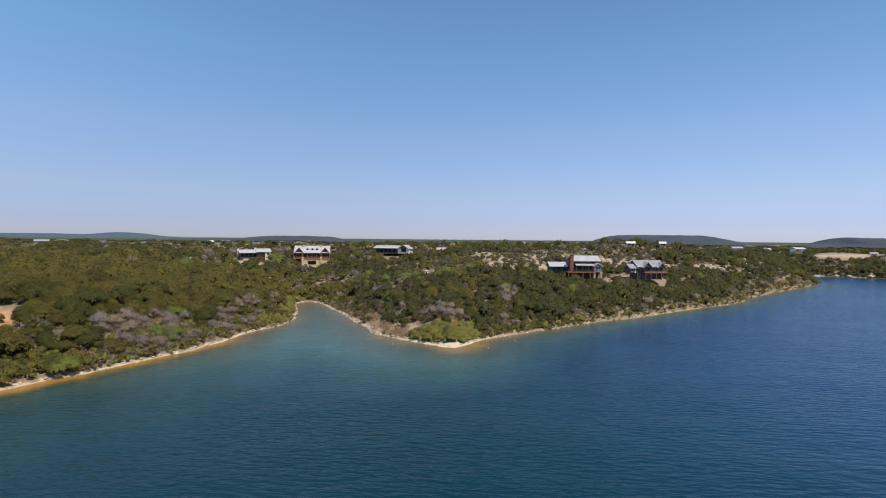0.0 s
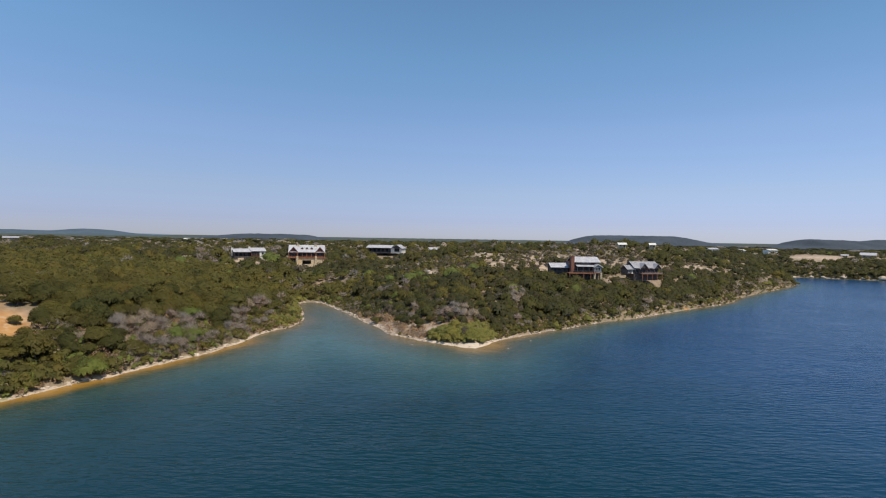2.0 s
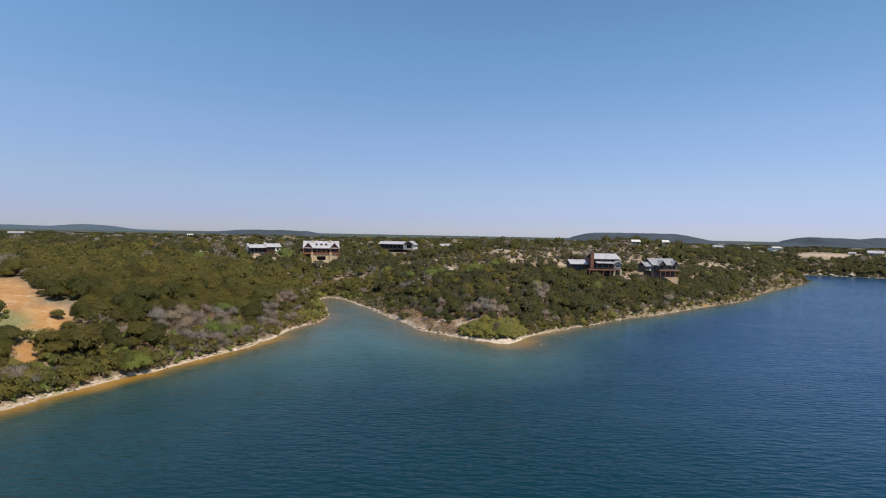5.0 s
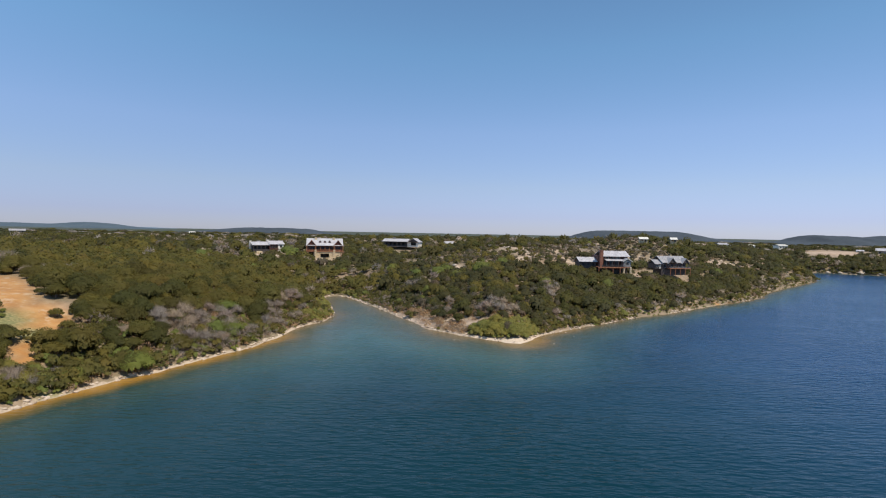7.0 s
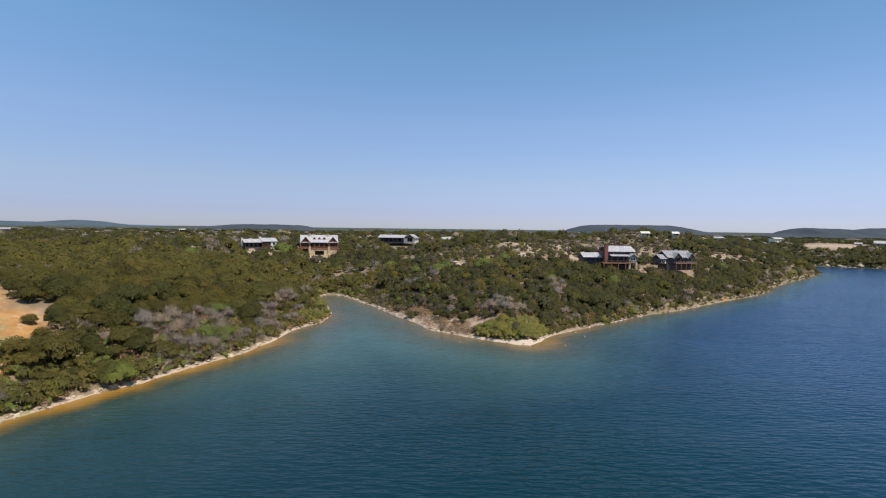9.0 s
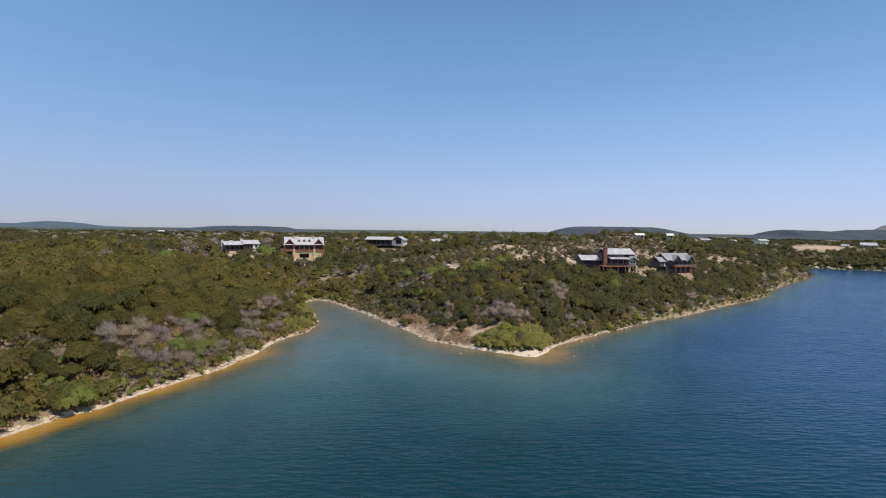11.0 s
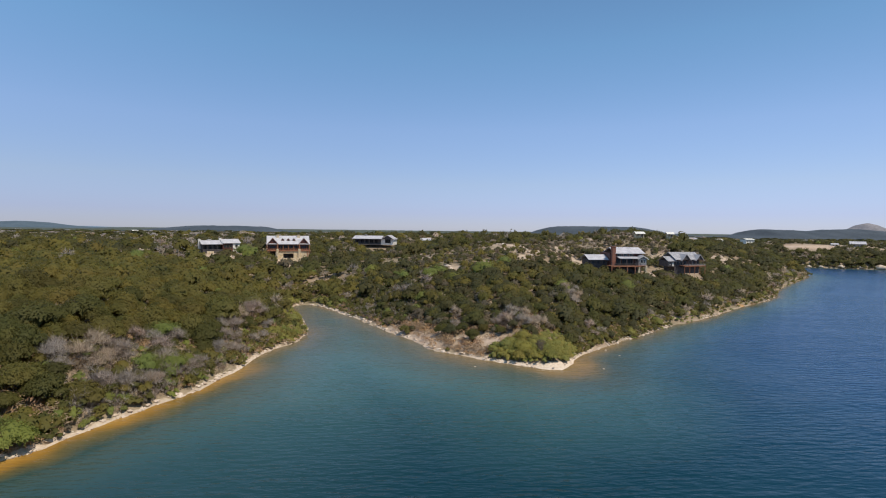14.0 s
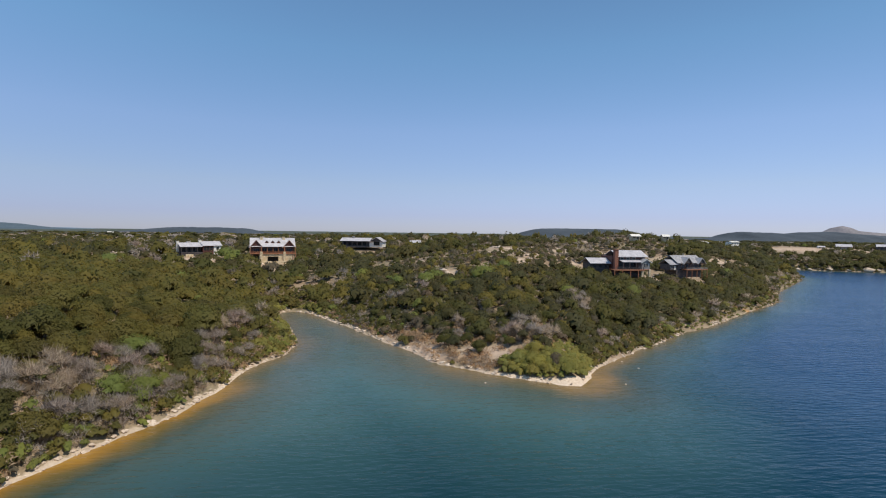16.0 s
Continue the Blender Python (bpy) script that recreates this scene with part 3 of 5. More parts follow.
KINDS = {  # name, label, category, leaf material, crown maker by detail
    "juniper": ("dark olive juniper with a dense rounded crown", "tree", JUNIPER),
    "oak": ("olive-green scrub oak with a spreading crown", "tree", OAK),
    "shrub": ("fresh green leafy shrub near the shore", "shrub", GREEN),
    "willow": ("yellow-green willow shrub on the lake shore", "shrub", YELLOW),
    "dead": ("bare grey leafless bush above the shore", "bush", DEAD),
    "cedar": ("small tree among the scrub, duller and darker green than the junipers", "tree", DULL_GREEN),
    "brown": ("brown half-bare scrub oak on dry ground", "shrub", BROWN),
    "straw": ("dry tan brush on the sandy bank", "brush", STRAW)}
SHAPE = {"juniper": (2.45, 3.8, 0.34, 7), "oak": (2.65, 3.9, 0.36, 7), "shrub": (2.0, 2.7, 0.27, 8), "willow": (1.5, 2.1, 0.20, 8), "brown": (2.1, 2.9, 0.34, 7), "cedar": (2.35, 3.5, 0.31, 6)}


def crown(kind, seed, detail):
    if kind in SHAPE:
        r, h, s, n = SHAPE[kind]
        leaves = (1400, 230, 62, 18, 36, 46)[detail]
        return leaf_crown(seed, leaves, r, h, s * (0.36, 0.58, 1.05, 2.6, 1.5, 0.9)[detail], (n, n, 4, 1, 2, 2)[detail], 0.6 if kind in ("willow", "shrub") else 1.0)
    if kind == "straw":
        return leaf_crown(seed, (420, 220, 70, 24, 40, 60)[detail], 1.3, 1.3, (0.16, 0.22, 0.34, 0.8, 0.5, 0.3)[detail], (7, 5, 4, 2, 2, 5)[detail], 0.4, False)
    if detail in (3, 4):
        return leaf_crown(seed, (24, 50)[detail - 3], 2.2, 3.4, (1.2, 0.7)[detail - 3], (2, 3)[detail - 3], (0.5, 0.4)[detail - 3], False)
    twigs, thick = {0: (1600, 0.019), 1: (850, 0.027), 2: (200, 0.06), 5: (140, 0.04)}[detail]
    return twig_crown(seed, twigs, 2.0, 4.2, thick)


def stem(seed, h):
    """A tapered trunk with forking limbs."""
    rng = random.Random(seed)
    bm = bmesh.new()

    def limb(a, b, ra, rb):
        axis = b - a
        m = Matrix.Translation((a + b) / 2) @ axis.to_track_quat("Z", "Y").to_matrix().to_4x4()
        bmesh.ops.create_cone(bm, cap_ends=False, segments=6, radius1=ra, radius2=rb, depth=axis.length, matrix=m)

    top = Vector((rng.uniform(-0.25, 0.25), rng.uniform(-0.25, 0.25), h * 0.5))
    limb(Vector((0, 0, -0.4)), top, 0.17, 0.1)
    for k in range(4):
        a = k * 1.57 + rng.uniform(-0.4, 0.4)
        limb(top * rng.uniform(0.55, 1.0), top + Vector((math.cos(a) * h * 0.28, math.sin(a) * h * 0.28, h * rng.uniform(0.08, 0.3))), 0.085, 0.03)
    return bm


def part(name, bm, mat, parent=None, label=""):
    """One mesh object from a bmesh, under its thing."""
    if isinstance(bm, bpy.types.Mesh):
        me = bm
    else:
        me = bpy.data.meshes.new(name)
        bm.to_mesh(me)
        bm.free()
        me.materials.append(mat)
    ob = new(name, me)
    ob.parent = parent
    return tagged(ob, label) if label else ob


rng = np.random.default_rng(5)


def scatter(x0, x1, y0, y1, step):
    gx, gy = np.meshgrid(np.arange(x0, x1, step), np.arange(y0, y1, step))
    x = gx.ravel() + rng.uniform(-0.5, 0.5, gx.size) * step
    y = gy.ravel() + rng.uniform(-0.5, 0.5, gx.size) * step
    wedge = (x > -20 - y * 0.98) & (x < 30 + y * 1.02)
    return x[wedge], y[wedge]


def patches(x, y, scale, off):
    return np.array([noise.noise((a * scale, b * scale, off)) for a, b in zip(x, y)])


def choose(x, y, d):
    """Which plant grows where."""
    n = len(x)
    roll, p1, p2 = rng.uniform(0, 1, n), patches(x, y, 0.045, 1.7), patches(x, y, 0.02, 8.2)
    warm = np.where((x < -32) & (y < 245), 0.45, np.where(x > 30, 0.86, 0.74))
    kind = np.where(roll + p2 * 0.5 < warm, "juniper", "oak").astype(object)
    kind[(roll > 0.978)] = "shrub"
    kind[(p1 > np.where((y > 235) & (x < 250), np.where(x < -78, 0.18, 0.32), 0.36)) & (roll < 0.36)] = "dead"
    kind[(roll > 0.84) & (roll < 0.93) & ((x > -30) | (y > 235))] = "brown"
    slope = (x > 40) & (x < 215) & (y > 256) & (y < 350) & (d > 48)
    kind[slope & (roll < 0.42)] = "brown"
    kind[slope & (roll > 0.42) & (roll < 0.56)] = "dead"
    kind[(x > 240) & (y < 480) & (roll > 0.3)] = "juniper"
    left = (x < -30) & (y < 215)
    kind[left & (d < 15) & (y > 104) & (p1 > 0.1) & (roll < 0.42)] = "dead"
    kind[left & (d < 5) & (roll > 0.78)] = "straw"
    kind[left & (d < 8) & (roll > 0.86)] = "shrub"
    kind[left & (d < 6) & (y > 112) & ((kind == "juniper") | (kind == "oak")) & (roll < 0.75)] = "straw"
    tip = (x > -6) & (x < 44) & (y < 172)
    kind[tip & (np.hypot(x - 15, y - 145) < 10) & (d < 8) & (roll < 0.85)] = "willow"
    kind[tip & (np.hypot(x - 12, y - 154) < 6) & (roll > 0.25)] = "dead"
    kind[tip & (x > 24) & (d < 7) & (roll > 0.86)] = "dead"
    cove = (x > -34) & (x <= 2) & (y < 205)
    kind[cove & (d < 6) & (y < 178) & (roll > 0.4)] = "straw"
    kind[cove & (d >= 8) & (d < 14) & (y < 170) & (roll > 0.7)] = "dead"
    right = (x >= 44) & (y < 345)
    kind[right & (kind == "dead") & (d > 4) & ((y < 256) | (d < 48))] = "juniper"
    kind[right & (kind == "brown") & (d > 8) & (d < 48) & (roll > 0.88)] = "oak"
    kind[right & (d < 6) & (roll > 0.7)] = "dead"
    kind[right & (d < 4) & (roll < 0.3)] = "willow"
    # many plants of the east hillside go over to the darker, duller green
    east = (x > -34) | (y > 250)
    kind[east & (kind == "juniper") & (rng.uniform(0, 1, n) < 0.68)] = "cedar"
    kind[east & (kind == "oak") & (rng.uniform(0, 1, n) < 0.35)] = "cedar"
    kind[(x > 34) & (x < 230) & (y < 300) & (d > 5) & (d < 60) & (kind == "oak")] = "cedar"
    kind[(x > 34) & (x < 230) & (y < 300) & (d > 5) & (d < 60) & (kind == "shrub") & (roll < 0.992)] = "juniper"
    return kind


plants = []
for x0, x1, y0, y1, step, detail in ((-240, 260, 46, 235, 3.1, 1), (-330, 240, 235, 380, 3.9, 2), (22, 230, 145, 300, 5.4, 2), (240, 430, 335, 480, 4.0, 2), (-480, 480, 380, 560, 6.2, 4), (-1000, 1000, 560, 1000, 12.5, 3), (-2400, 2400, 1000, 2200, 34, 3)):
    x, y = scatter(x0, x1, y0, y1, step)
    d = offshore(x, y)
    bare, earth, dry, meadow = cleared(x, y, 0.6)
    dry = np.maximum(dry, meadow)
    if step == 6.2:
        keep0 = ~((x > 240) & (x < 430) & (y < 480))
        x, y, d, bare, earth, dry = x[keep0], y[keep0], d[keep0], bare[keep0], earth[keep0], dry[keep0]
    if step == 5.4:
        keep0 = (d < 50) & (d > 3)
        x, y, d, bare, earth, dry = x[keep0], y[keep0], d[keep0], bare[keep0], earth[keep0], dry[keep0]
    keep = (d > 1.2) & ((d > 3) | (np.hypot(x - 19, y - 136) > 6)) & ((np.maximum.reduce([bare, earth, dry]) < rng.uniform(0.15, 0.6, len(x))) | ((rng.uniform(0, 1, len(x)) < np.where(np.hypot(x - 15, y - 240) < 45, 0.4, 0.2)) & (earth < 0.5)))
    keep &= ~((patches(x, y, 0.06, 5.5) > np.where((y > 238) & ((x < -95) | ((d > 45) & (x > -20) & ((x < 60) | (y > 285)))), 0.34, 0.60)) & (rng.uniform(0, 1, len(x)) < 0.75))
    for px, py, pr in PLOTS:
        keep &= np.hypot(x - px, y - py) > pr
    x, y, d = x[keep], y[keep], d[keep]
    z = lie(x, y, d)
    kind = choose(x, y, d)
    big = np.clip(rng.lognormal(-0.12, 0.24 if y1 < 300 or x0 == 240 else 0.33, len(x)), 0.5, 1.8) * (step / 5.5 if detail == 3 else 1.0) * np.clip(0.6 + d / np.where(x > 44, 5, 18), 0.6, 1.0) * np.where(np.hypot(x - 20, y - 244) < 34, 0.64, 1.0) * np.where((x > -30) & (x < 230) & (y < 256), 0.95, 1.0) * np.where((x > 40) & (x < 215) & (y > 256) & (y < 350) & (d > 48), 0.7, 1.0) * np.where((x > 240) & (y < 480), 1.25, 1.0)
    big *= np.where(np.maximum(bare, earth)[keep] > 0.3, 0.6, 1.0)
    tall = np.full(len(x), 5.5 / step * 1.2 if detail == 3 else 1.0)
    plants += list(zip(kind, x, y, z - 0.12, big, rng.uniform(0, 6.283, len(x)), tall, np.where((detail == 1) & (np.hypot(x + 15, y - 50) > 150), 2, detail)))

# lighter green trees that stand out singly
for x, y, big in ((-4.8, 209, 2.1), (-2.5, 211, 1.7), (11.6, 200, 2.1), (1.5, 199, 1.5), (34, 188, 1.5), (61, 203, 1.6), (-90.5, 281, 2.5), (-88, 278, 1.7), (-55.5, 250, 1.5), (-28, 241, 1.6), (118, 238, 1.2),
                  (-53.6, 125.5, 1.5), (-60.8, 100.5, 1.5), (-62.5, 101, 1.1), (-119, 240, 1.6), (20, 211, 1.5), (-15, 215, 1.5), (135, 262, 1.5), (-53.5, 131, 0.9)):
    plants.append(("shrub", x, y, lie([x], [y])[0] - 0.1, big, x * 1.7 % 6.28, 1.0, 1))
# dark junipers that stand alone on the dry ground behind the point
for x, y, big in ((1.5, 152, 0.8), (8, 151.5, 0.6), (-5, 159, 0.75), (19, 154, 0.85), (-14, 168, 0.7), (4.5, 155, 0.7)):
    plants.append(("juniper", x, y, lie([x], [y])[0] - 0.1, big, x * 1.7 % 6.28, 1.0, 1))
# small trees and bushes by the orange track
for x, y, big in ((-78, 104.6, 0.6), (-82.3, 107.4, 0.55), (-75.5, 101, 0.7), (-90, 103.5, 0.4), (-88, 101, 0.35), (-76, 96.5, 0.6), (-73, 94.5, 0.8), (-82, 91, 0.7), (-72.5, 89.5, 0.5)):
    plants.append(("oak" if big > 0.5 else "shrub", x, y, lie([x], [y])[0] - 0.1, big, x * 1.7 % 6.28, 1.0, 1))
# junipers close below the decks of the two hillside houses
for k in range(9):
    for x, y in ((59 + k * 2.4, 215.2 + k % 2 * 1.5), (93 + k * 2.5, 225.5 + k * 0.6 + k % 2 * 1.5)):
        plants.append(("juniper" if k % 3 else "oak", x, y, lie([x], [y])[0] - 0.3, 0.85 + k * 7 % 5 * 0.06, x * 1.7 % 6.28, 1.0, 2))
# the close patch of yellow-green willows on the point
for k in range(34):
    u, v = math.sqrt((k + 0.5) / 34) * math.cos(k * 2.4), math.sqrt((k + 0.5) / 34) * math.sin(k * 2.4)
    x, y = 13.6 + u * 7.6 + v * 1.5, 142.6 - u * 2.6 + v * 3.4
    plants.append(("willow", x, y, lie([x], [y])[0] - 0.1, 0.75 + k * 7 % 10 * 0.05, k * 1.7 % 6.28, 1.0, 1))
# yellow-green bushes along the near bank and at the corner of the cove
for x, y, big in ((-71, 86, 1.3), (-73, 84.5, 1.2), (-69.5, 88.5, 1.0), (-74.8, 86.8, 1.2), (-75.5, 83.5, 1.3), (-67, 92, 0.9), (-44.5, 176, 1.3), (-46, 179, 1.1), (-43, 170, 1.0), (-55, 216, 1.2)):
    plants.append(("willow", x, y, lie([x], [y])[0] - 0.1, big, x * 1.7 % 6.28, 1.0, 1))
# trees against the base of the lodge
for x, y, big in ((-81.5, 290, 1.1), (-84.5, 292.5, 1.2), (-78.5, 287, 0.95), (-82, 286, 1.1), (-60, 293.5, 1.0), (-59, 297, 1.2), (-63, 284.5, 0.9), (-60, 288.5, 1.1)):
    plants.append(("juniper" if x < -70 else "oak", x, y, lie([x], [y])[0] - 0.3, big, x * 1.7 % 6.28, 1.0, 2))
# taller trees on the rise behind the houses, clear against the sky
for k in range(30):
    x, y = -78 + k * 4.7 + k * 37 % 11 * 0.3, 398 + k * 29 % 17 * 2.6
    if abs(x + 2) > 5:
        plants.append(("juniper" if k % 3 else "oak", x, y, lie([x], [y])[0] - 0.3, 1.2 + k * 13 % 7 * 0.1, x * 1.7 % 6.28, 1.0, 2))
# a stand of taller trees on the crest of the knoll
for k in range(14):
    x, y = 116 + k * 4.1 + k * 5 % 3 * 0.9, 356 + k * 7 % 5 * 2.2
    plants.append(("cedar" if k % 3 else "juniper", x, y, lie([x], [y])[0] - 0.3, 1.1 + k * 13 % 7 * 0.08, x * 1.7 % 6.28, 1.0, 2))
# two broad trees that stand above the crest, and brown and green scrub on the slope below the small houses
for x, y, big in ((152, 331, 1.75), (155.5, 333, 1.5), (129, 328, 1.5), (126, 326, 1.3), (144, 326, 1.4)):
    plants.append(("juniper", x, y, lie([x], [y])[0] - 0.3, big, x * 1.7 % 6.28, 1.0, 2))
for k in range(64):
    x, y = 100 + k % 16 * 3.3 + k * 7 % 5 * 0.5, 289 + k // 16 * 6.6 + k * 11 % 7 * 0.6
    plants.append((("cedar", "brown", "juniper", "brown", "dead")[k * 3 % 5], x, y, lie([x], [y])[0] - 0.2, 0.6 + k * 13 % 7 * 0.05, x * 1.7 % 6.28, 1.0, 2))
# trees before the small houses on the knoll
for x, y in ((113.5, 308), (115.6, 307.5), (118.5, 307.5), (122.5, 309), (126, 311), (133.5, 314), (136, 313), (139.5, 313.6), (142.5, 315)):
    plants.append(("juniper", x, y, lie([x], [y])[0] - 0.3, 0.92, x * 1.7 % 6.28, 1.0, 2))
# bare grey clumps above the left shore, with no trees among them
CLUMPS = ((-60.8, 133.8, 1.10), (-58, 131.5, 1.15), (-62.5, 131.5, 0.82), (-57.5, 137, 1.03), (-64.3, 119, 1.01), (-62, 121.5, 0.87), (-66.5, 117, 0.82), (-49.5, 165.8, 1.38), (-51.5, 163.5, 1.15), (-48, 169, 1.03), (-52.5, 152.5, 1.15), (-54, 149.5, 0.98),
          (-58.8, 114.7, 1.09), (-54.5, 120.2, 1.03), (-56.5, 118, 0.92), (-52.6, 124.2, 0.98), (-54.6, 126, 1.09), (-51, 130, 0.92), (-50.5, 138, 0.92), (-52, 145.5, 0.98), (-68.5, 108, 0.74),
          (-53, 158, 1.15), (-47, 160, 0.95), (-47.5, 150, 0.9), (-50, 147, 0.95), (-49, 142, 0.9), (-46.5, 155, 0.8), (9.5, 155, 1.0), (13, 152.5, 0.95), (15.5, 151.5, 1.0), (12, 157, 0.9), (18, 153, 0.9))
plants = [p for p in plants if p[0] not in ("juniper", "oak") or min(math.hypot(p[1] - x, p[2] - y) for x, y, _ in CLUMPS) > 2.0]
for x, y, big in CLUMPS:
    plants.append(("dead", x, y, lie([x], [y])[0] - 0.1, big, x * 1.7 % 6.28, 1.0, 1))

# low growth on the banks between the larger plants
for x0, x1, y0, y1, step, deep in ((-95, 60, 60, 238, 1.45, 18), (-80, 48, 70, 222, 1.05, 4.5), (30, 260, 150, 345, 1.7, 6), (245, 420, 340, 450, 2.4, 9)):
    x, y = scatter(x0, x1, y0, y1, step)
    d = offshore(x, y)
    bare, earth, dry, meadow = cleared(x, y)
    keep = (d > np.where(x > 110, -0.9, np.where(x > 44, -0.5, 0.45) + 1.3 * patches(x, y, 0.11, 7.7))) & (d > np.where(x > 245, -1.2, np.where(x > 44, -0.8, 0.05))) & ((d > 1.9) | (np.hypot(x - 19, y - 136) > 4.5)) & (d < deep) & (np.maximum(bare, earth) < 0.5) & ((dry < 0.4) | (rng.uniform(0, 1, len(x)) < 0.3))
    x, y, d, dry = x[keep], y[keep], d[keep], dry[keep]
    roll, p1 = rng.uniform(0, 1, len(x)), patches(x, y, 0.08, 4.4)
    kind = np.where(roll + p1 * 0.8 < np.where(x < -30, 0.05, 0.15), "dead", "straw").astype(object)
    kind[roll > np.where((x < -36) & (d > 2.5), 0.38, 0.6)] = "oak"
    kind[(roll > 0.74)] = "juniper"
    kind[(roll > 0.84)] = "shrub"
    bank = (x < -36) & (y < 175)
    kind[bank & (roll < 0.6)] = "straw"
    kind[bank & (roll < 0.6) & (p1 * 0.8 + roll * 0.5 < 0.1)] = "dead"
    kind[bank & (roll < 0.1)] = "brown"
    kind[bank & (roll > 0.6) & (roll < 0.7)] = "oak"
    kind[bank & (y < 104) & (d > 1.2) & (roll > 0.2)] = "oak"
    kind[bank & (y < 104) & (d > 1.2) & (roll > 0.6)] = "juniper"
    kind[bank & (y < 104) & (d > 1.0) & (roll > 0.8)] = "shrub"
    kind[(np.hypot(x - 16, y - 145) < 11) & (d < 8) & (roll < 0.8)] = "willow"
    kind[(x > 24) & (roll > 0.16) & (roll < 0.45)] = "oak"
    kind[(x > 24) & (roll >= 0.45) & (roll < 0.8)] = "juniper"
    kind[x > 245] = "juniper"
    kind[(x > -40) & (x < 4) & (y < 178) & (roll > 0.66)] = "straw"
    kind[(x > -52) & (x < -8) & (y > 176) & (d > 2.2) & (roll > 0.25)] = "juniper"
    kind[(dry > 0.3) & (roll < 0.93)] = "straw"
    kind[(x < -36) & (y > 158) & (d < 5) & (roll < 0.5)] = "willow"
    size = rng.uniform(0.5, 0.95, len(x)) * np.where(x > 245, 2.3, 1.0) * np.where((kind == "oak") | (kind == "juniper") | (kind == "shrub"), 0.5, 1.0) * np.where(kind == "dead", 0.65, 1.0) * np.where(d < 1.4, 0.8, 1.0) * np.where((x < -36) & (y < 170) & ((kind == "straw") | (kind == "dead")), 1.3, 1.0) * np.where(kind == "brown", 0.6, 1.0) * np.where(bank & ((kind == "oak") | (kind == "juniper") | (kind == "shrub")), 1.5, 1.0)
    plants += list(zip(kind, x, y, np.maximum(lie(x, y, d), 0.02) - 0.05, size, rng.uniform(0, 6.283, len(x)), np.ones(len(x)), [5] * len(x)))

# brown and grey-green scrub under the trees of the hillside
x, y = scatter(-32, 200, 150, 262, 3.3)
d = offshore(x, y)
bare, earth, dry, meadow = cleared(x, y)
keep = (d > 6) & (d < 75) & (np.maximum.reduce([bare, earth, dry]) < 0.4)
for px, py, pr in PLOTS:
    keep &= np.hypot(x - px, y - py) > pr
x, y, d = x[keep], y[keep], d[keep]
kind = rng.choice(["brown", "oak", "cedar", "straw"], len(x), p=[0.46, 0.2, 0.24, 0.1]).astype(object)
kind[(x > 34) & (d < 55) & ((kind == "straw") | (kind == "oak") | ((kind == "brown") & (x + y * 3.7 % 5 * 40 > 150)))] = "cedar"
plants += list(zip(kind, x, y, lie(x, y, d) - 0.05, rng.uniform(0.5, 0.85, len(x)), rng.uniform(0, 6.283, len(x)), np.ones(len(x)), [5] * len(x)))

# the stretch of shore where each plant stands clear of the next
apart = sorted((p for p in plants if p[7] == 1 and p[2] < 165 and p[1] < 45), key=lambda p: (p[1] + 32) ** 2 + (p[2] - 112) ** 2)[:300]
chosen = set(id(p) for p in apart)
models = {}
for p in apart:
    kind, x, y, z, big, turn, tall, _ = p
    variant = int(turn * 10) % 3
    label, category, mat = KINDS[kind]
    place = Matrix.Translation((x, y, z)) @ Matrix.Rotation(turn, 4, "Z")
    if (kind, variant) in models:
        ob = copy_thing(models[kind, variant], place)
        ob.scale = (big * (0.85 + turn * 13.7 % 0.4), big * (1.2 - turn * 13.7 % 0.4), big * (0.78 + turn * 31.3 % 0.4))
    else:
        ob = tagged(new({"juniper": "juniper_tree", "oak": "oak_tree", "shrub": "green_shrub", "willow": "willow_shrub", "dead": "dead_bush", "straw": "dry_bush", "brown": "brown_scrub_oak", "cedar": "cedar_tree"}[kind]), label, category, "plants along the shore")
        seed = 100 + variant + 10 * len(models)
        part("crown", leaves_mesh("crown", crown(kind, seed, 0), mat), mat, ob)
        part("trunk", stem(seed, SHAPE.get(kind, (0, 2.4))[1]), BARK, ob)
        ob.matrix_world = place
        ob.scale = (big, big, big)
        models[kind, variant] = ob

WOODS = {"juniper": ("dense dark olive juniper woods on the hillside", "woods"), "oak": ("olive scrub oak woods on the hillside", "woods"),
         "shrub": ("scattered fresh green shrubs among the junipers", "shrubs"), "willow": ("yellow-green shrubs along the waterline", "shrubs"),
         "cedar": ("woods on the far hillsides, duller and darker green", "woods"),
         "brown": ("brown half-bare scrub between the junipers", "shrubs"),
         "dead": ("grey leafless brush among the trees", "brush"), "straw": ("dry tan brush on the banks", "brush")}
for kind, (label, category) in WOODS.items():
    stock = {(v, k): crown(kind, 31 + v * 7 + k, k) for v in range(5) for k in range(6)}
    made, tones = [], []
    for p in plants:
        if p[0] == kind and id(p) not in chosen:
            q = stock[int(p[5] * 100) % 5, 0 if p[7] == 1 and p[2] < 150 and -125 < p[1] < -40 else p[7]]
            c, s, b = math.cos(p[5]), math.sin(p[5]), p[4]
            wide, high = 0.85 + p[5] * 13.7 % 0.4, 0.78 + p[5] * 31.3 % 0.4
            made.append(np.stack([(q[..., 0] * c * wide - q[..., 1] * s / wide) * b + p[1], (q[..., 0] * s * wide + q[..., 1] * c / wide) * b + p[2], q[..., 2] * b * p[6] * high + p[3],
                                  q[..., 3] * c - q[..., 4] * s, q[..., 3] * s + q[..., 4] * c, q[..., 5]], -1))
            tones.append(np.full(len(q), p[5] * 7.3 % 1.0))
    if made:
        tagged(new(kind + "_woods" if category == "woods" else kind + "_thicket", leaves_mesh(kind, np.concatenate(made), KINDS[kind][2], np.concatenate(tones))), label, category, kind="stuff")


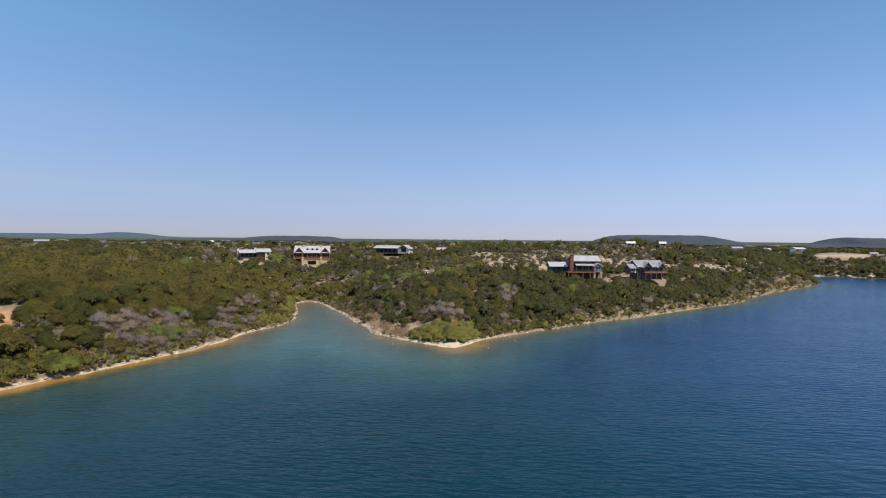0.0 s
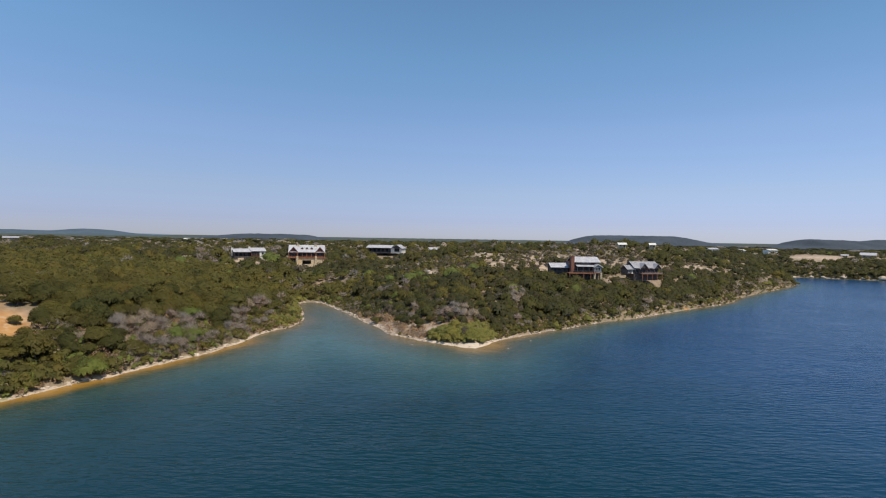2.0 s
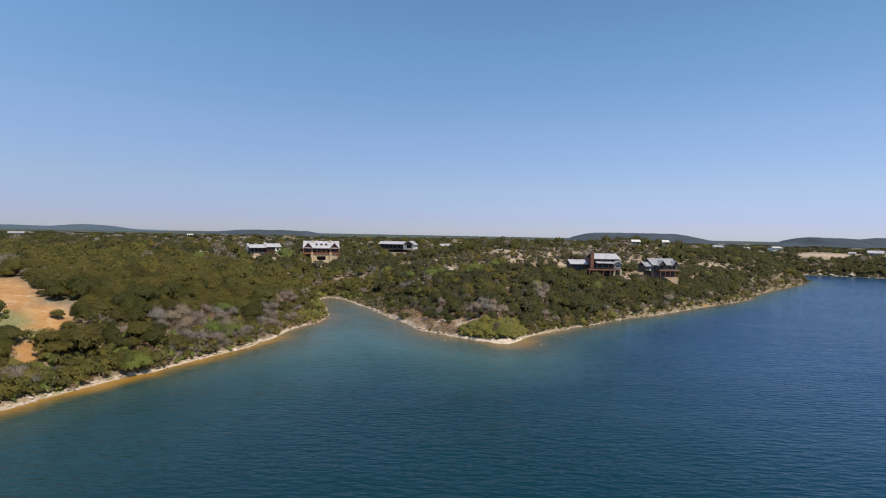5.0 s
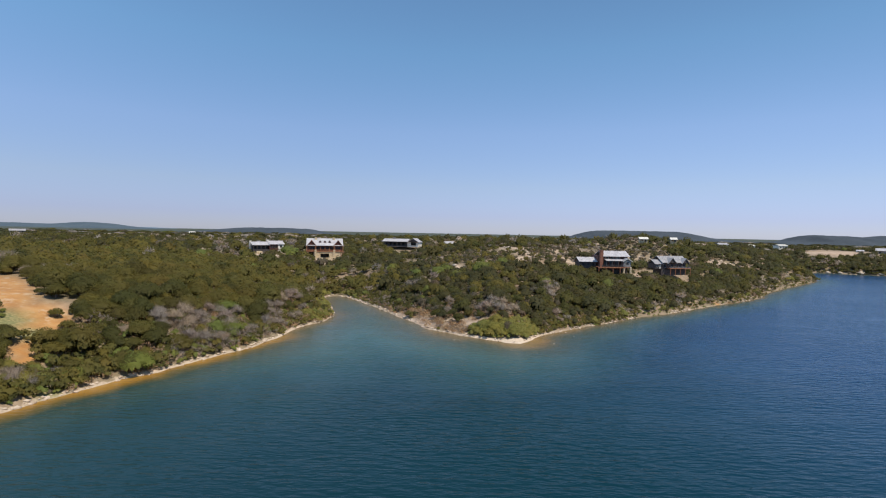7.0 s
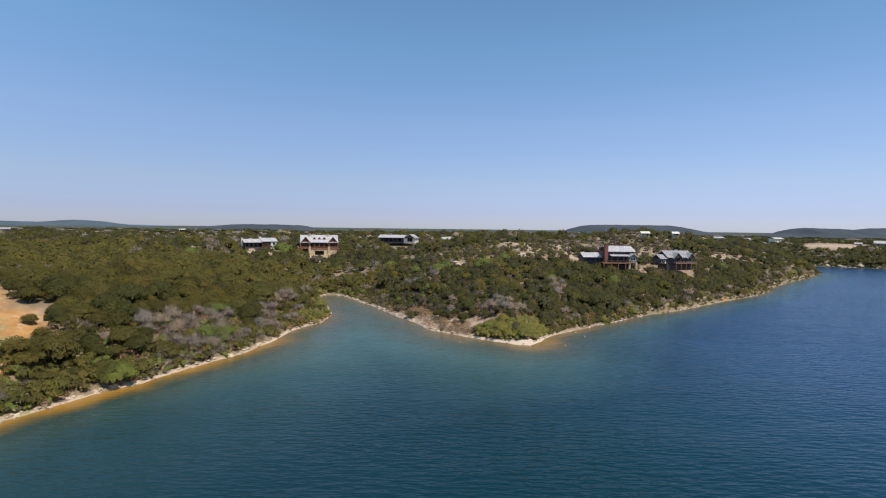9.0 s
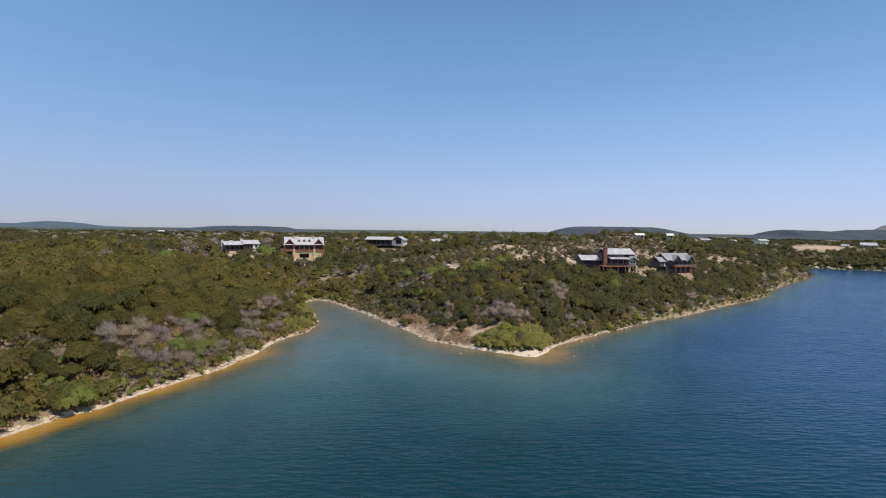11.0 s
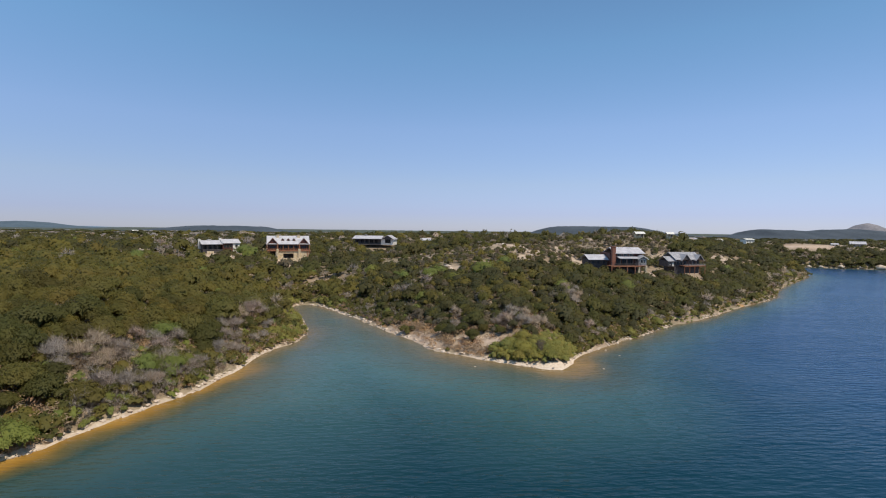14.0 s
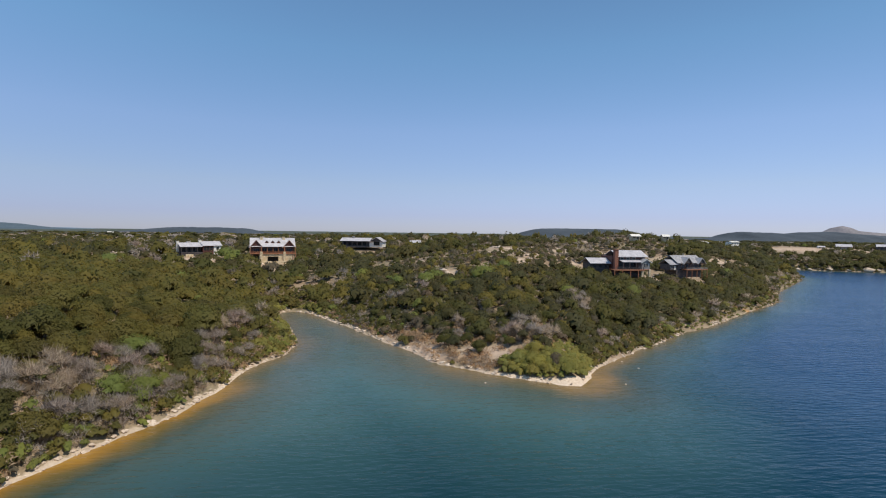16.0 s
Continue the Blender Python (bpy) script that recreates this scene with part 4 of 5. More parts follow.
# ---- shore rocks ----
def rock_mesh(seed):
    bm = bmesh.new()
    bmesh.ops.create_icosphere(bm, subdivisions=1, radius=0.5)
    for v in bm.verts:
        v.co *= 1 + noise.noise(v.co * 2.3 + Vector((seed * 3.7, 0, 0))) * 0.75
        v.co.z *= 0.5
        v.co.x *= 1.25
    me = bpy.data.meshes.new("rock")
    bm.to_mesh(me)
    bm.free()
    me.materials.append(ROCK)
    return me


ROCKS = [rock_mesh(k) for k in range(6)]
stones = []
for a, b in zip(SHORE[:-1], SHORE[1:]):
    if a[1] < 55 or a[1] > 420 or a[0] > 400:
        continue
    length = math.hypot(*(b - a))
    inward = np.array([-(b - a)[1], (b - a)[0]]) / length
    if offshore([a[0] + inward[0] * 3], [a[1] + inward[1] * 3])[0] < 0:
        inward = -inward
    far = a[1] > 215
    if a[0] > 30 and noise.noise((a[0] * 0.07, a[1] * 0.07, 2.2)) < (-0.05 if a[0] < 105 else 0.2):
        continue
    for k in range(max(1, int(length * (1.1 if far else 0.6 if math.hypot(a[0] - 17, a[1] - 137) < 7 else 2.4)))):
        q = a + (b - a) * rng.uniform(0, 1) + inward * rng.uniform(-0.5, 0.45)
        stones.append((q[0], q[1], rng.uniform(0.3, 1.0) ** 1.6 * (1.7 if far else 1.15), rng.uniform(0, 6.28), int(rng.integers(6))))
for x, y, size in ((314, 426, 3.5), (321, 422, 5), (333, 416, 5.5), (345, 411, 4), (357, 407, 8), (363, 405, 5), (300, 428, 4)):
    stones.append((x, y, size, x, int(x) % 6))
for x, y, size in ((103.5, 231.6, 2.6), (105.8, 231.2, 2.0), (101.6, 231.0, 1.8), (104.6, 229.4, 1.6)):
    stones.append((x, y, size, x, int(x) % 6))
for x, y in ((0.5, 138.2), (33, 151.5), (34.1, 146.3), (26.3, 135.9)):
    stones.append((x, y, 0.6, x, int(x) % 6))
for cx, cy, ca, cb, turn, dirt in CLEARINGS:
    if dirt == 0 and cy < 345:
        for k in range(int(ca * cb * 0.22)):
            u, v = rng.uniform(-1, 1) * ca * 0.9, rng.uniform(-1, 1) * cb * 0.9
            c, s = math.cos(radians(turn)), math.sin(radians(turn))
            stones.append((cx + u * c - v * s, cy + u * s + v * c, rng.uniform(0.5, 1.0) ** 2 * (2.6 if cy > 190 else 0.7), rng.uniform(-0.5, 0.5), int(rng.integers(6))))
stones.sort(key=lambda s: (s[0] + 30) ** 2 + (s[1] - 115) ** 2)
zs = lie([s[0] for s in stones], [s[1] for s in stones])
rest_co, rest_faces, base = [], [], 0
shapes = [(np.array([v.co[:] for v in m.vertices]), np.array([p.vertices[:] for p in m.polygons])) for m in ROCKS]
for i, ((x, y, size, turn, k), z) in enumerate(zip(stones, zs)):
    z = max(z, -0.12) + size * 0.08
    if i < 260:
        ob = tagged(new("shore_rock", ROCKS[k]), "pale limestone rock at the waterline", "rock", "rocks along the shore")
        ob.matrix_world = Matrix.Translation((x, y, z)) @ Matrix.Rotation(turn, 4, "Z") @ Matrix.Diagonal((size, size, size, 1))
    else:
        co, fs = shapes[k]
        c, s = math.cos(turn) * size, math.sin(turn) * size
        rest_co.append(np.stack([co[:, 0] * c - co[:, 1] * s + x, co[:, 0] * s + co[:, 1] * c + y, co[:, 2] * size + z], 1))
        rest_faces.append(fs + base)
        base += len(co)
tagged(new("limestone_rubble", bulk("limestone_rubble", np.concatenate(rest_co), np.concatenate(rest_faces), ROCK)), "pale limestone rubble along the shore and on bare ledges", "stones", kind="stuff")


# ---- houses ----
def put_box(bm, x0, x1, y0, y1, z0, z1, edge=0.0):
    r = bmesh.ops.create_cube(bm, size=1.0, matrix=Matrix.Translation(((x0 + x1) / 2, (y0 + y1) / 2, (z0 + z1) / 2)) @ Matrix.Diagonal((x1 - x0, y1 - y0, z1 - z0, 1)))
    if edge:
        edges = list({e for v in r["verts"] for e in v.link_edges})
        bmesh.ops.bevel(bm, geom=edges, offset=edge, segments=1, affect="EDGES")


def block(name, mat, parent, x0, x1, y0, y1, z0, z1, edge=0.03, label=""):
    bm = bmesh.new()
    put_box(bm, x0, x1, y0, y1, z0, z1, edge)
    return part(name, bm, mat, parent, label)


def slab(name, mat, parent, corners, thick=0.16, ribs=0, label=""):
    """A roof plane with thickness; ribs: standing seams down the slope (corners: eave, eave, ridge, ridge)."""
    bm = bmesh.new()
    c = [Vector(p) for p in corners]
    n = (c[1] - c[0]).cross(c[-1] - c[0]).normalized()
    if n.z < 0:
        n = -n

    def sheet_of(ps, t):
        lo = [bm.verts.new(p) for p in ps]
        hi = [bm.verts.new(p + n * t) for p in ps]
        bm.faces.new(hi)
        bm.faces.new(lo[::-1])
        for i in range(len(ps)):
            j = (i + 1) % len(ps)
            bm.faces.new((lo[i], lo[j], hi[j], hi[i]))

    sheet_of(c, thick)
    if ribs and len(c) == 4:
        along = (c[1] - c[0]).normalized() * 0.04
        for k in range(1, ribs):
            a, b = c[0].lerp(c[1], k / ribs), c[3].lerp(c[2], k / ribs)
            sheet_of([a - along + n * thick, a + along + n * thick, b + along + n * thick, b - along + n * thick], 0.05)
    bmesh.ops.recalc_face_normals(bm, faces=bm.faces)
    return part(name, bm, mat, parent, label)


def roof_x(parent, mat, x0, x1, y0, y1, eave, ridge, over=0.6, back=None):
    """A gable roof with its ridge along x: two planes."""
    ym, back = (y0 + y1) / 2, eave if back is None else back
    drop, dropb = (ridge - eave) / (ym - y0) * over, (ridge - back) / (y1 - ym) * over
    n = max(4, int((x1 - x0) / 0.75))
    slab("roof", mat, parent, [(x0 - over, y0 - over, eave - drop), (x1 + over, y0 - over, eave - drop), (x1 + over, ym, ridge), (x0 - over, ym, ridge)], ribs=n)
    slab("roof", mat, parent, [(x1 + over, y1 + over, back - dropb), (x0 - over, y1 + over, back - dropb), (x0 - over, ym + 0.01, ridge), (x1 + over, ym + 0.01, ridge)])
    bm = bmesh.new()
    put_box(bm, x0 - over, x1 + over, ym - 0.18, ym + 0.18, ridge + 0.1, ridge + 0.2, 0.02)
    part("ridge_cap", bm, mat, parent)


def roof_y(parent, mat, x0, x1, y0, y1, eave, ridge, over=0.5, gable=None, fascia=None):
    """A gable roof with its ridge along y, and its front gable wall."""
    xm = (x0 + x1) / 2
    drop = (ridge - eave) / (xm - x0) * over
    slab("roof", mat, parent, [(x0 - over, y1, eave - drop), (x0 - over, y0 - over, eave - drop), (xm, y0 - over, ridge), (xm, y1, ridge)], ribs=max(3, int((y1 - y0) / 0.75)))
    slab("roof", mat, parent, [(x1 + over, y0 - over, eave - drop), (x1 + over, y1, eave - drop), (xm + 0.01, y1, ridge), (xm + 0.01, y0 - over, ridge)], ribs=max(3, int((y1 - y0) / 0.75)))
    if gable:
        slab("gable_wall", gable, parent, [(x0, y0 + 0.25, eave - 0.02), (x1, y0 + 0.25, eave - 0.02), (xm, y0 + 0.25, ridge - 0.05)], 0.22)
    if fascia:
        for a, b in (((x0 - over, eave - drop), (xm, ridge)), ((x1 + over, eave - drop), (xm, ridge))):
            bm = bmesh.new()
            vs = [bm.verts.new((px, y0 - over - 0.02 + dy, pz + dz)) for (px, pz) in (a, b) for dy in (0, 0.08) for dz in (-0.25, 0.02)]
            bmesh.ops.convex_hull(bm, input=vs)
            part("fascia_board", bm, fascia, parent)


def window(parent, x, y, z, w, h, frame_mat, panes=2):
    """A window in a front wall at depth y, its sill at z."""
    bm = bmesh.new()
    for x0, x1, z0, z1 in ((-w / 2 - 0.1, w / 2 + 0.1, -0.1, 0), (-w / 2 - 0.1, w / 2 + 0.1, h, h + 0.12), (-w / 2 - 0.1, -w / 2, 0, h), (w / 2, w / 2 + 0.1, 0, h)):
        put_box(bm, x + x0, x + x1, y - 0.12, y + 0.02, z + z0, z + z1)
    for k in range(1, panes):
        put_box(bm, x - w / 2 + w * k / panes - 0.03, x - w / 2 + w * k / panes + 0.03, y - 0.1, y, z, z + h)
    win = part("window", bm, frame_mat, parent)
    for k in range(panes):
        block("pane", GLASS, win, x - w / 2 + w * k / panes + 0.03, x - w / 2 + w * (k + 1) / panes - 0.03, y - 0.06, y - 0.03, z, z + h, 0)
    return win


def railing(parent, mat, a, b, z, height=1.0):
    """Rails with their posts between two places on a deck."""
    a, b = Vector(a), Vector(b)
    n = max(1, round((b - a).length / 2.0))
    axis = (b - a).normalized()
    side = Vector((-axis.y, axis.x)) * 0.05
    for zz in (z + height, z + 0.66, z + 0.38, z + 0.12):
        bm = bmesh.new()
        vs = [bm.verts.new((*(p + s), zz + dz)) for p in (a, b) for s in (side, -side) for dz in (0, 0.09)]
        bmesh.ops.convex_hull(bm, input=vs)
        part("rail", bm, mat, parent)
    for k in range(n + 1):
        p = a.lerp(b, k / n)
        block("rail_post", mat, parent, p.x - 0.07, p.x + 0.07, p.y - 0.07, p.y + 0.07, z, z + height + 0.12, 0)


def chimney(parent, mat, x, y, z0, z1, w=1.3, d=1.1):
    bm = bmesh.new()
    put_box(bm, x - w / 2, x + w / 2, y - d / 2, y + d / 2, z0, z1, 0.04)
    put_box(bm, x - w / 2 - 0.12, x + w / 2 + 0.12, y - d / 2 - 0.12, y + d / 2 + 0.12, z1 - 0.25, z1 + 0.02, 0.03)
    c = part("chimney", bm, mat, parent)
    block("flue", DARKWOOD, c, x - 0.25, x + 0.25, y - 0.25, y + 0.25, z1, z1 + 0.35, 0.02)


def lay_deck(parent, mat, x0, x1, y0, y1, z):
    """Deck boards on a frame."""
    n = max(4, int((y1 - y0) / 0.3))
    for k in range(n):
        a = y0 + (y1 - y0) * k / n
        block("board", mat, parent, x0, x1, a + 0.01, y0 + (y1 - y0) * (k + 1) / n - 0.01, z - 0.06, z, 0)
    block("deck_beam", mat, parent, x0, x1, y0, y0 + 0.16, z - 0.42, z - 0.065, 0.01)


def posts(parent, mat, xs, y, z0, z1, w=0.26, name="post"):
    for x in xs:
        block(name, mat, parent, x - w / 2, x + w / 2, y - w / 2, y + w / 2, z0, z1, 0.03)


def house(name, label, x, y, z, turn, size=1.0):
    ob = tagged(new(name), label, "house", "lake houses")
    ob.matrix_world = pose(x, y, z, 0, 0, turn) @ Matrix.Scale(size, 4)
    return ob


def lodge():
    h = house("log_lodge", "two-storey red-brown log lodge with a pale metal roof", -74.4, 297.5, 16.1, 15, 0.85)
    block("wall", LOGS, h, -11.5, 11.5, 1.5, 12, -0.3, 4.2)
    block("wall", LOGS, h, -11.6, -5.6, -1.4, 1.45, -0.3, 4.0)
    block("wall", LOGS, h, 5.6, 11.6, -1.4, 1.45, -0.3, 4.0)
    for x0, x1 in ((-7.4, -2.9), (2.9, 11.4)):
        block("base_wall", STONE, h, x0, x1, -3.5, 11, -4.6, -0.45)
    # dark block added for the shade under the left wing
    for x0, x1 in ((-11.4, -7.42),):
        block("lower_wall", DARKWOOD, h, x0, x1, 1.0, 11, -4.6, -0.45)
    # the opening's shade is put into the dark colour of its rear wall
    block("back_wall", DARKWOOD, h, -2.88, 2.88, 1.6, 2.0, -4.6, -0.45)
    block("lintel", STONE, h, -2.88, 2.88, -3.45, -2.9, -1.9, -0.45)
    block("terrace_wall", STONE, h, -7.5, 7.0, -6.5, -5.8, -6.6, -4.4, 0.1)
    block("terrace", STONE, h, -7.5, 7.0, -5.8, -3.55, -6.6, -4.6, 0.1)
    roof_x(h, METAL_ROOF, -11.6, 11.6, -2.0, 13.2, 3.9, 8.3, 0.7)
    for s in (-1, 1):
        x0, x1 = sorted((s * 5.7, s * 12.0))
        roof_y(h, METAL_ROOF, x0, x1, -2.2, 5.2, 3.6, 7.3, 0.5, LOGS, REDWOOD)
        window(h, s * 8.8, -1.45, 0.5, 3.2, 2.2, REDWOOD, 3)
        window(h, s * 8.8, -2.0, 4.3, 1.5, 1.3, REDWOOD, 2)
        railing(h, REDWOOD, (s * 5.9, -3.8), (s * 12.2, -3.8), 0.0)
        posts(h, REDWOOD, (s * 12.1,), -3.7, -4.4, 3.4, 0.35)
        chimney(h, STONE, s * 6.0, 4.2, 4.0, 9.1, 1.5, 1.2)
    for s in (-6.2, 6.2):
        block("stone_pier", STONE, h, s - 0.65, s + 0.65, -4.2, -3.2, -4.6, 0.9, 0.06)
        posts(h, REDWOOD, (s,), -3.7, 0.9, 3.7, 0.5)
    posts(h, REDWOOD, (-3.0, 0.0, 3.0), -3.6, 0.0, 3.5, 0.32)
    lay_deck(h, REDWOOD, -12.4, 12.4, -4.0, -1.55, 0.0)
    railing(h, REDWOOD, (-5.4, -3.9), (5.4, -3.9), 0.0)
    for x in (-4.4, -1.5, 1.5, 4.4):
        window(h, x, 1.45, 0.2, 2.2, 2.5, REDWOOD, 2)
    posts(h, REDWOOD, (-10.8, 10.8), -3.6, -4.4, -0.45, 0.4)
    slab("porch_roof", METAL_ROOF, h, [(-5.2, -4.4, 3.55), (5.2, -4.4, 3.55), (5.2, -2.4, 3.95), (-5.2, -2.4, 3.95)], ribs=14)
    for x in (-3.2, 0.0, 3.2):
        bm = bmesh.new()
        put_box(bm, x - 0.75, x + 0.75, 0.6, 3.5, 4.6, 6.2)
        d = part("dormer", bm, LOGS, h)
        window(d, x, 0.58, 5.0, 1.0, 1.0, REDWOOD, 2)
        roof_y(d, METAL_ROOF, x - 0.8, x + 0.8, 0.5, 4.0, 6.1, 7.0, 0.25, LOGS)


def ranch():
    h = house("ranch_house", "long low house with pale metal roofs and a white end wall", -101.0, 279.5, 17.3, 36, 0.76)
    block("wall", DARKWOOD, h, -11.0, 0.2, 2.0, 9.0, -2.6, 3.1)
    roof_x(h, METAL_ROOF, -11.2, 0.2, -0.8, 9.6, 2.9, 5.0, 0.5)
    block("wall", LOGS, h, 0.6, 6.6, -0.6, 8.6, -2.6, 3.5)
    block("wall", WHITE, h, 6.65, 10.8, -0.7, 8.6, -2.8, 3.6)
    roof_x(h, METAL_ROOF, 0.7, 10.9, -0.9, 9.0, 3.5, 5.7, 0.5)
    chimney(h, WHITE, 0.4, 4.2, 0.0, 6.6, 1.4, 1.2)
    chimney(h, WHITE, -11.6, 4.4, 0.0, 5.9, 1.2, 1.2)
    block("roof_vent", METAL_ROOF, h, -7.0, -4.8, 3.6, 5.2, 4.8, 5.7, 0.05)
    # dark wood on posts, deck and frames carries the shade under the porch roof
    posts(h, DARKWOOD, (-10.8, -8.0, -5.2, -2.4), -0.8, -0.5, 2.8, 0.24)
    lay_deck(h, DARKWOOD, -11.2, 0.4, -1.6, 1.95, -0.4)
    for x in (-9.3, -6.6, -3.9, -1.2):
        window(h, x, 1.95, 0.2, 1.8, 2.1, DARKWOOD, 2)
    for x in (1.9, 3.6, 5.3):
        window(h, x, -0.65, 0.8, 1.2, 1.6, DARKWOOD, 2)
    window(h, 8.8, -0.75, 1.2, 1.2, 1.3, DARKWOOD, 2)
    block("retaining_wall", STONE, h, -9.5, -5.5, -4.6, -3.9, -3.0, -1.3, 0.1)
    block("deck_skirt", DARKWOOD, h, -11.2, 0.4, -1.5, -1.3, -2.6, -0.83, 0.02)
    shed = tagged(new("shed"), "small dark-roofed shed beside the ranch house", "shed")
    shed.matrix_world = pose(-118.5, 275, 15.6, 0, 0, 20)
    block("wall", DARKWOOD, shed, -2.2, 2.2, -1.6, 1.6, -0.6, 2.0)
    roof_x(shed, GREY, -2.3, 2.3, -1.7, 1.7, 1.9, 2.8, 0.4)


def long_house():
    h = house("long_house", "long low dark house with a grey metal roof among trees", -34.5, 346.5, 18.7, -12, 0.97)
    block("wall", DARKWOOD, h, -13.0, 4.5, 1.5, 9.0, -1.0, 3.0)
    roof_x(h, METAL_ROOF, -13.2, 4.5, -1.0, 9.4, 2.7, 4.4, 0.5)
    posts(h, DARKWOOD, (-13.0, -9.6, -6.2, -2.8, 0.6, 4.0), -0.9, -0.8, 2.6, 0.25)
    lay_deck(h, DARKWOOD, -13.2, 4.6, -1.4, 1.45, -0.6)
    for x in (-11, -8, -5, -2, 1):
        window(h, x, 1.45, 0.1, 2.0, 2.0, DARKWOOD, 2)
    block("wall", WHITE, h, 4.6, 12.6, -0.4, 9.0, -1.0, 2.9)
    roof_y(h, METAL_ROOF, 5.4, 12.8, -1.2, 9.0, 2.6, 4.9, 0.5, DARKWOOD, DARKWOOD)
    window(h, 9.1, -0.45, 0.2, 3.4, 2.2, DARKWOOD, 3)
    chimney(h, GREY, -6.5, 4.2, 3.0, 5.3, 1.2, 1.0)


def brick_house():
    h = house("brick_house", "dark timber hillside house with a tall brick chimney", 68.0, 223.5, 15.0, 4, 0.91)
    block("wall", DARKWOOD, h, -13.4, -5.2, 3.0, 10.0, -1.6, 2.2)
    roof_x(h, METAL_ROOF, -13.6, -5.2, 2.2, 10.4, 2.1, 3.9, 0.5)
    for x in (-11.6, -9.2, -6.8):
        window(h, x, 2.95, 0.4, 0.9, 1.0, DARKWOOD, 2)
    block("wall", LOGS, h, -5.0, 9.2, 1.0, 10.5, -1.5, 4.9)
    roof_x(h, METAL_ROOF, -2.8, 9.4, 0.2, 10.8, 4.9, 7.1, 0.6)
    chimney(h, BRICK, -3.9, 0.4, -1.5, 7.7, 1.6, 1.5)
    slab("porch_roof", METAL_ROOF, h, [(-2.4, -2.6, 2.7), (6.2, -2.6, 2.7), (6.2, 0.9, 3.5), (-2.4, 0.9, 3.5)], ribs=11)
    posts(h, DARKWOOD, (-2.2, 0.6, 3.4), -2.4, 0.0, 2.7, 0.25)
    for x in (-1.2, 1.4, 4.0):
        window(h, x, 0.95, 0.2, 2.0, 2.3, DARKWOOD, 2)
        window(h, x + 0.3, 0.95, 3.6, 1.4, 0.9, WHITE, 2)
    block("bay", GREY, h, 6.0, 9.6, -2.2, 0.95, -0.1, 2.9)
    roof_y(h, SLATE_ROOF, 5.9, 9.8, -2.4, 3.4, 2.8, 4.0, 0.4, GREY, WHITE)
    window(h, 7.8, -2.25, 0.9, 2.0, 1.4, WHITE, 3)
    lay_deck(h, REDWOOD, -6.6, 6.6, -3.4, 0.95, -0.15)
    railing(h, DARKWOOD, (-6.4, -3.3), (6.2, -3.3), -0.15)
    posts(h, REDWOOD, (-6.2, -2.8, 0.6, 4.0), -3.2, -4.6, -0.6, 0.3)
    for x in (6.2, 9.4):
        block("stone_column", STONE, h, x - 0.45, x + 0.45, -2.6, -1.7, -5.0, -0.15, 0.05)
    # dark siding stands in for the shade below the deck
    block("base_wall", DARKWOOD, h, -5.0, 9.2, 1.05, 10, -5.0, -1.55)
    block("lower_deck", REDWOOD, h, 6.0, 9.8, -2.5, 0.9, -0.35, -0.12)


def gabled_house():
    h = house("gabled_house", "grey-roofed hillside house with gables and a timber deck", 103.4, 240.0, 13.9, 14, 0.69)
    block("wall", DARKWOOD, h, -9.0, 9.8, 1.0, 11.0, -0.6, 3.9)
    roof_x(h, SLATE_ROOF, -9.2, 10.0, -0.2, 11.6, 3.7, 7.6, 0.6)
    block("wall", DARKWOOD, h, -14.4, -9.05, 0.4, 8.0, -0.6, 2.8)
    roof_x(h, SLATE_ROOF, -14.6, -9.1, 0.0, 8.4, 2.7, 5.2, 0.5)
    block("white_door", WHITE, h, -11.2, -10.2, 0.28, 0.38, -0.5, 1.8, 0.01, "white painted door")
    window(h, -13.0, 0.35, 0.5, 1.4, 1.4, WHITE, 2)
    roof_y(h, SLATE_ROOF, -5.6, 0.4, -1.4, 5.0, 3.4, 6.7, 0.5, DARKWOOD, GREY)
    window(h, -2.6, -1.2, 3.6, 2.0, 1.6, WHITE, 3)
    roof_y(h, SLATE_ROOF, 5.2, 10.4, -1.4, 5.0, 3.4, 6.4, 0.5, DARKWOOD, GREY)
    window(h, 7.8, -1.2, 3.6, 1.6, 1.4, WHITE, 2)
    for x in (-6.6, -3.8, -1.0, 2.4, 5.4, 8.2):
        window(h, x, 0.95, 0.2, 1.8, 2.3, GREY, 2)
    chimney(h, STONE, 1.6, 6.2, 4.0, 8.5, 1.3, 1.1)
    lay_deck(h, REDWOOD, -5.6, 10.4, -3.4, 0.95, -0.1)
    railing(h, GREY, (-5.4, -3.3), (10.2, -3.3), -0.1)
    posts(h, DARKWOOD, (-5.2, -0.6, 0.4, 5.2, 10.2), -1.3, -0.1, 3.2, 0.26)
    posts(h, REDWOOD, (-5.2, -1.4, 2.4, 6.2, 10.1), -3.2, -5.2, -0.5, 0.28)
    # base wall coloured dark for the shade beneath the deck
    block("base_wall", DARKWOOD, h, -9.0, 9.8, 1.05, 10, -5.0, -0.65)


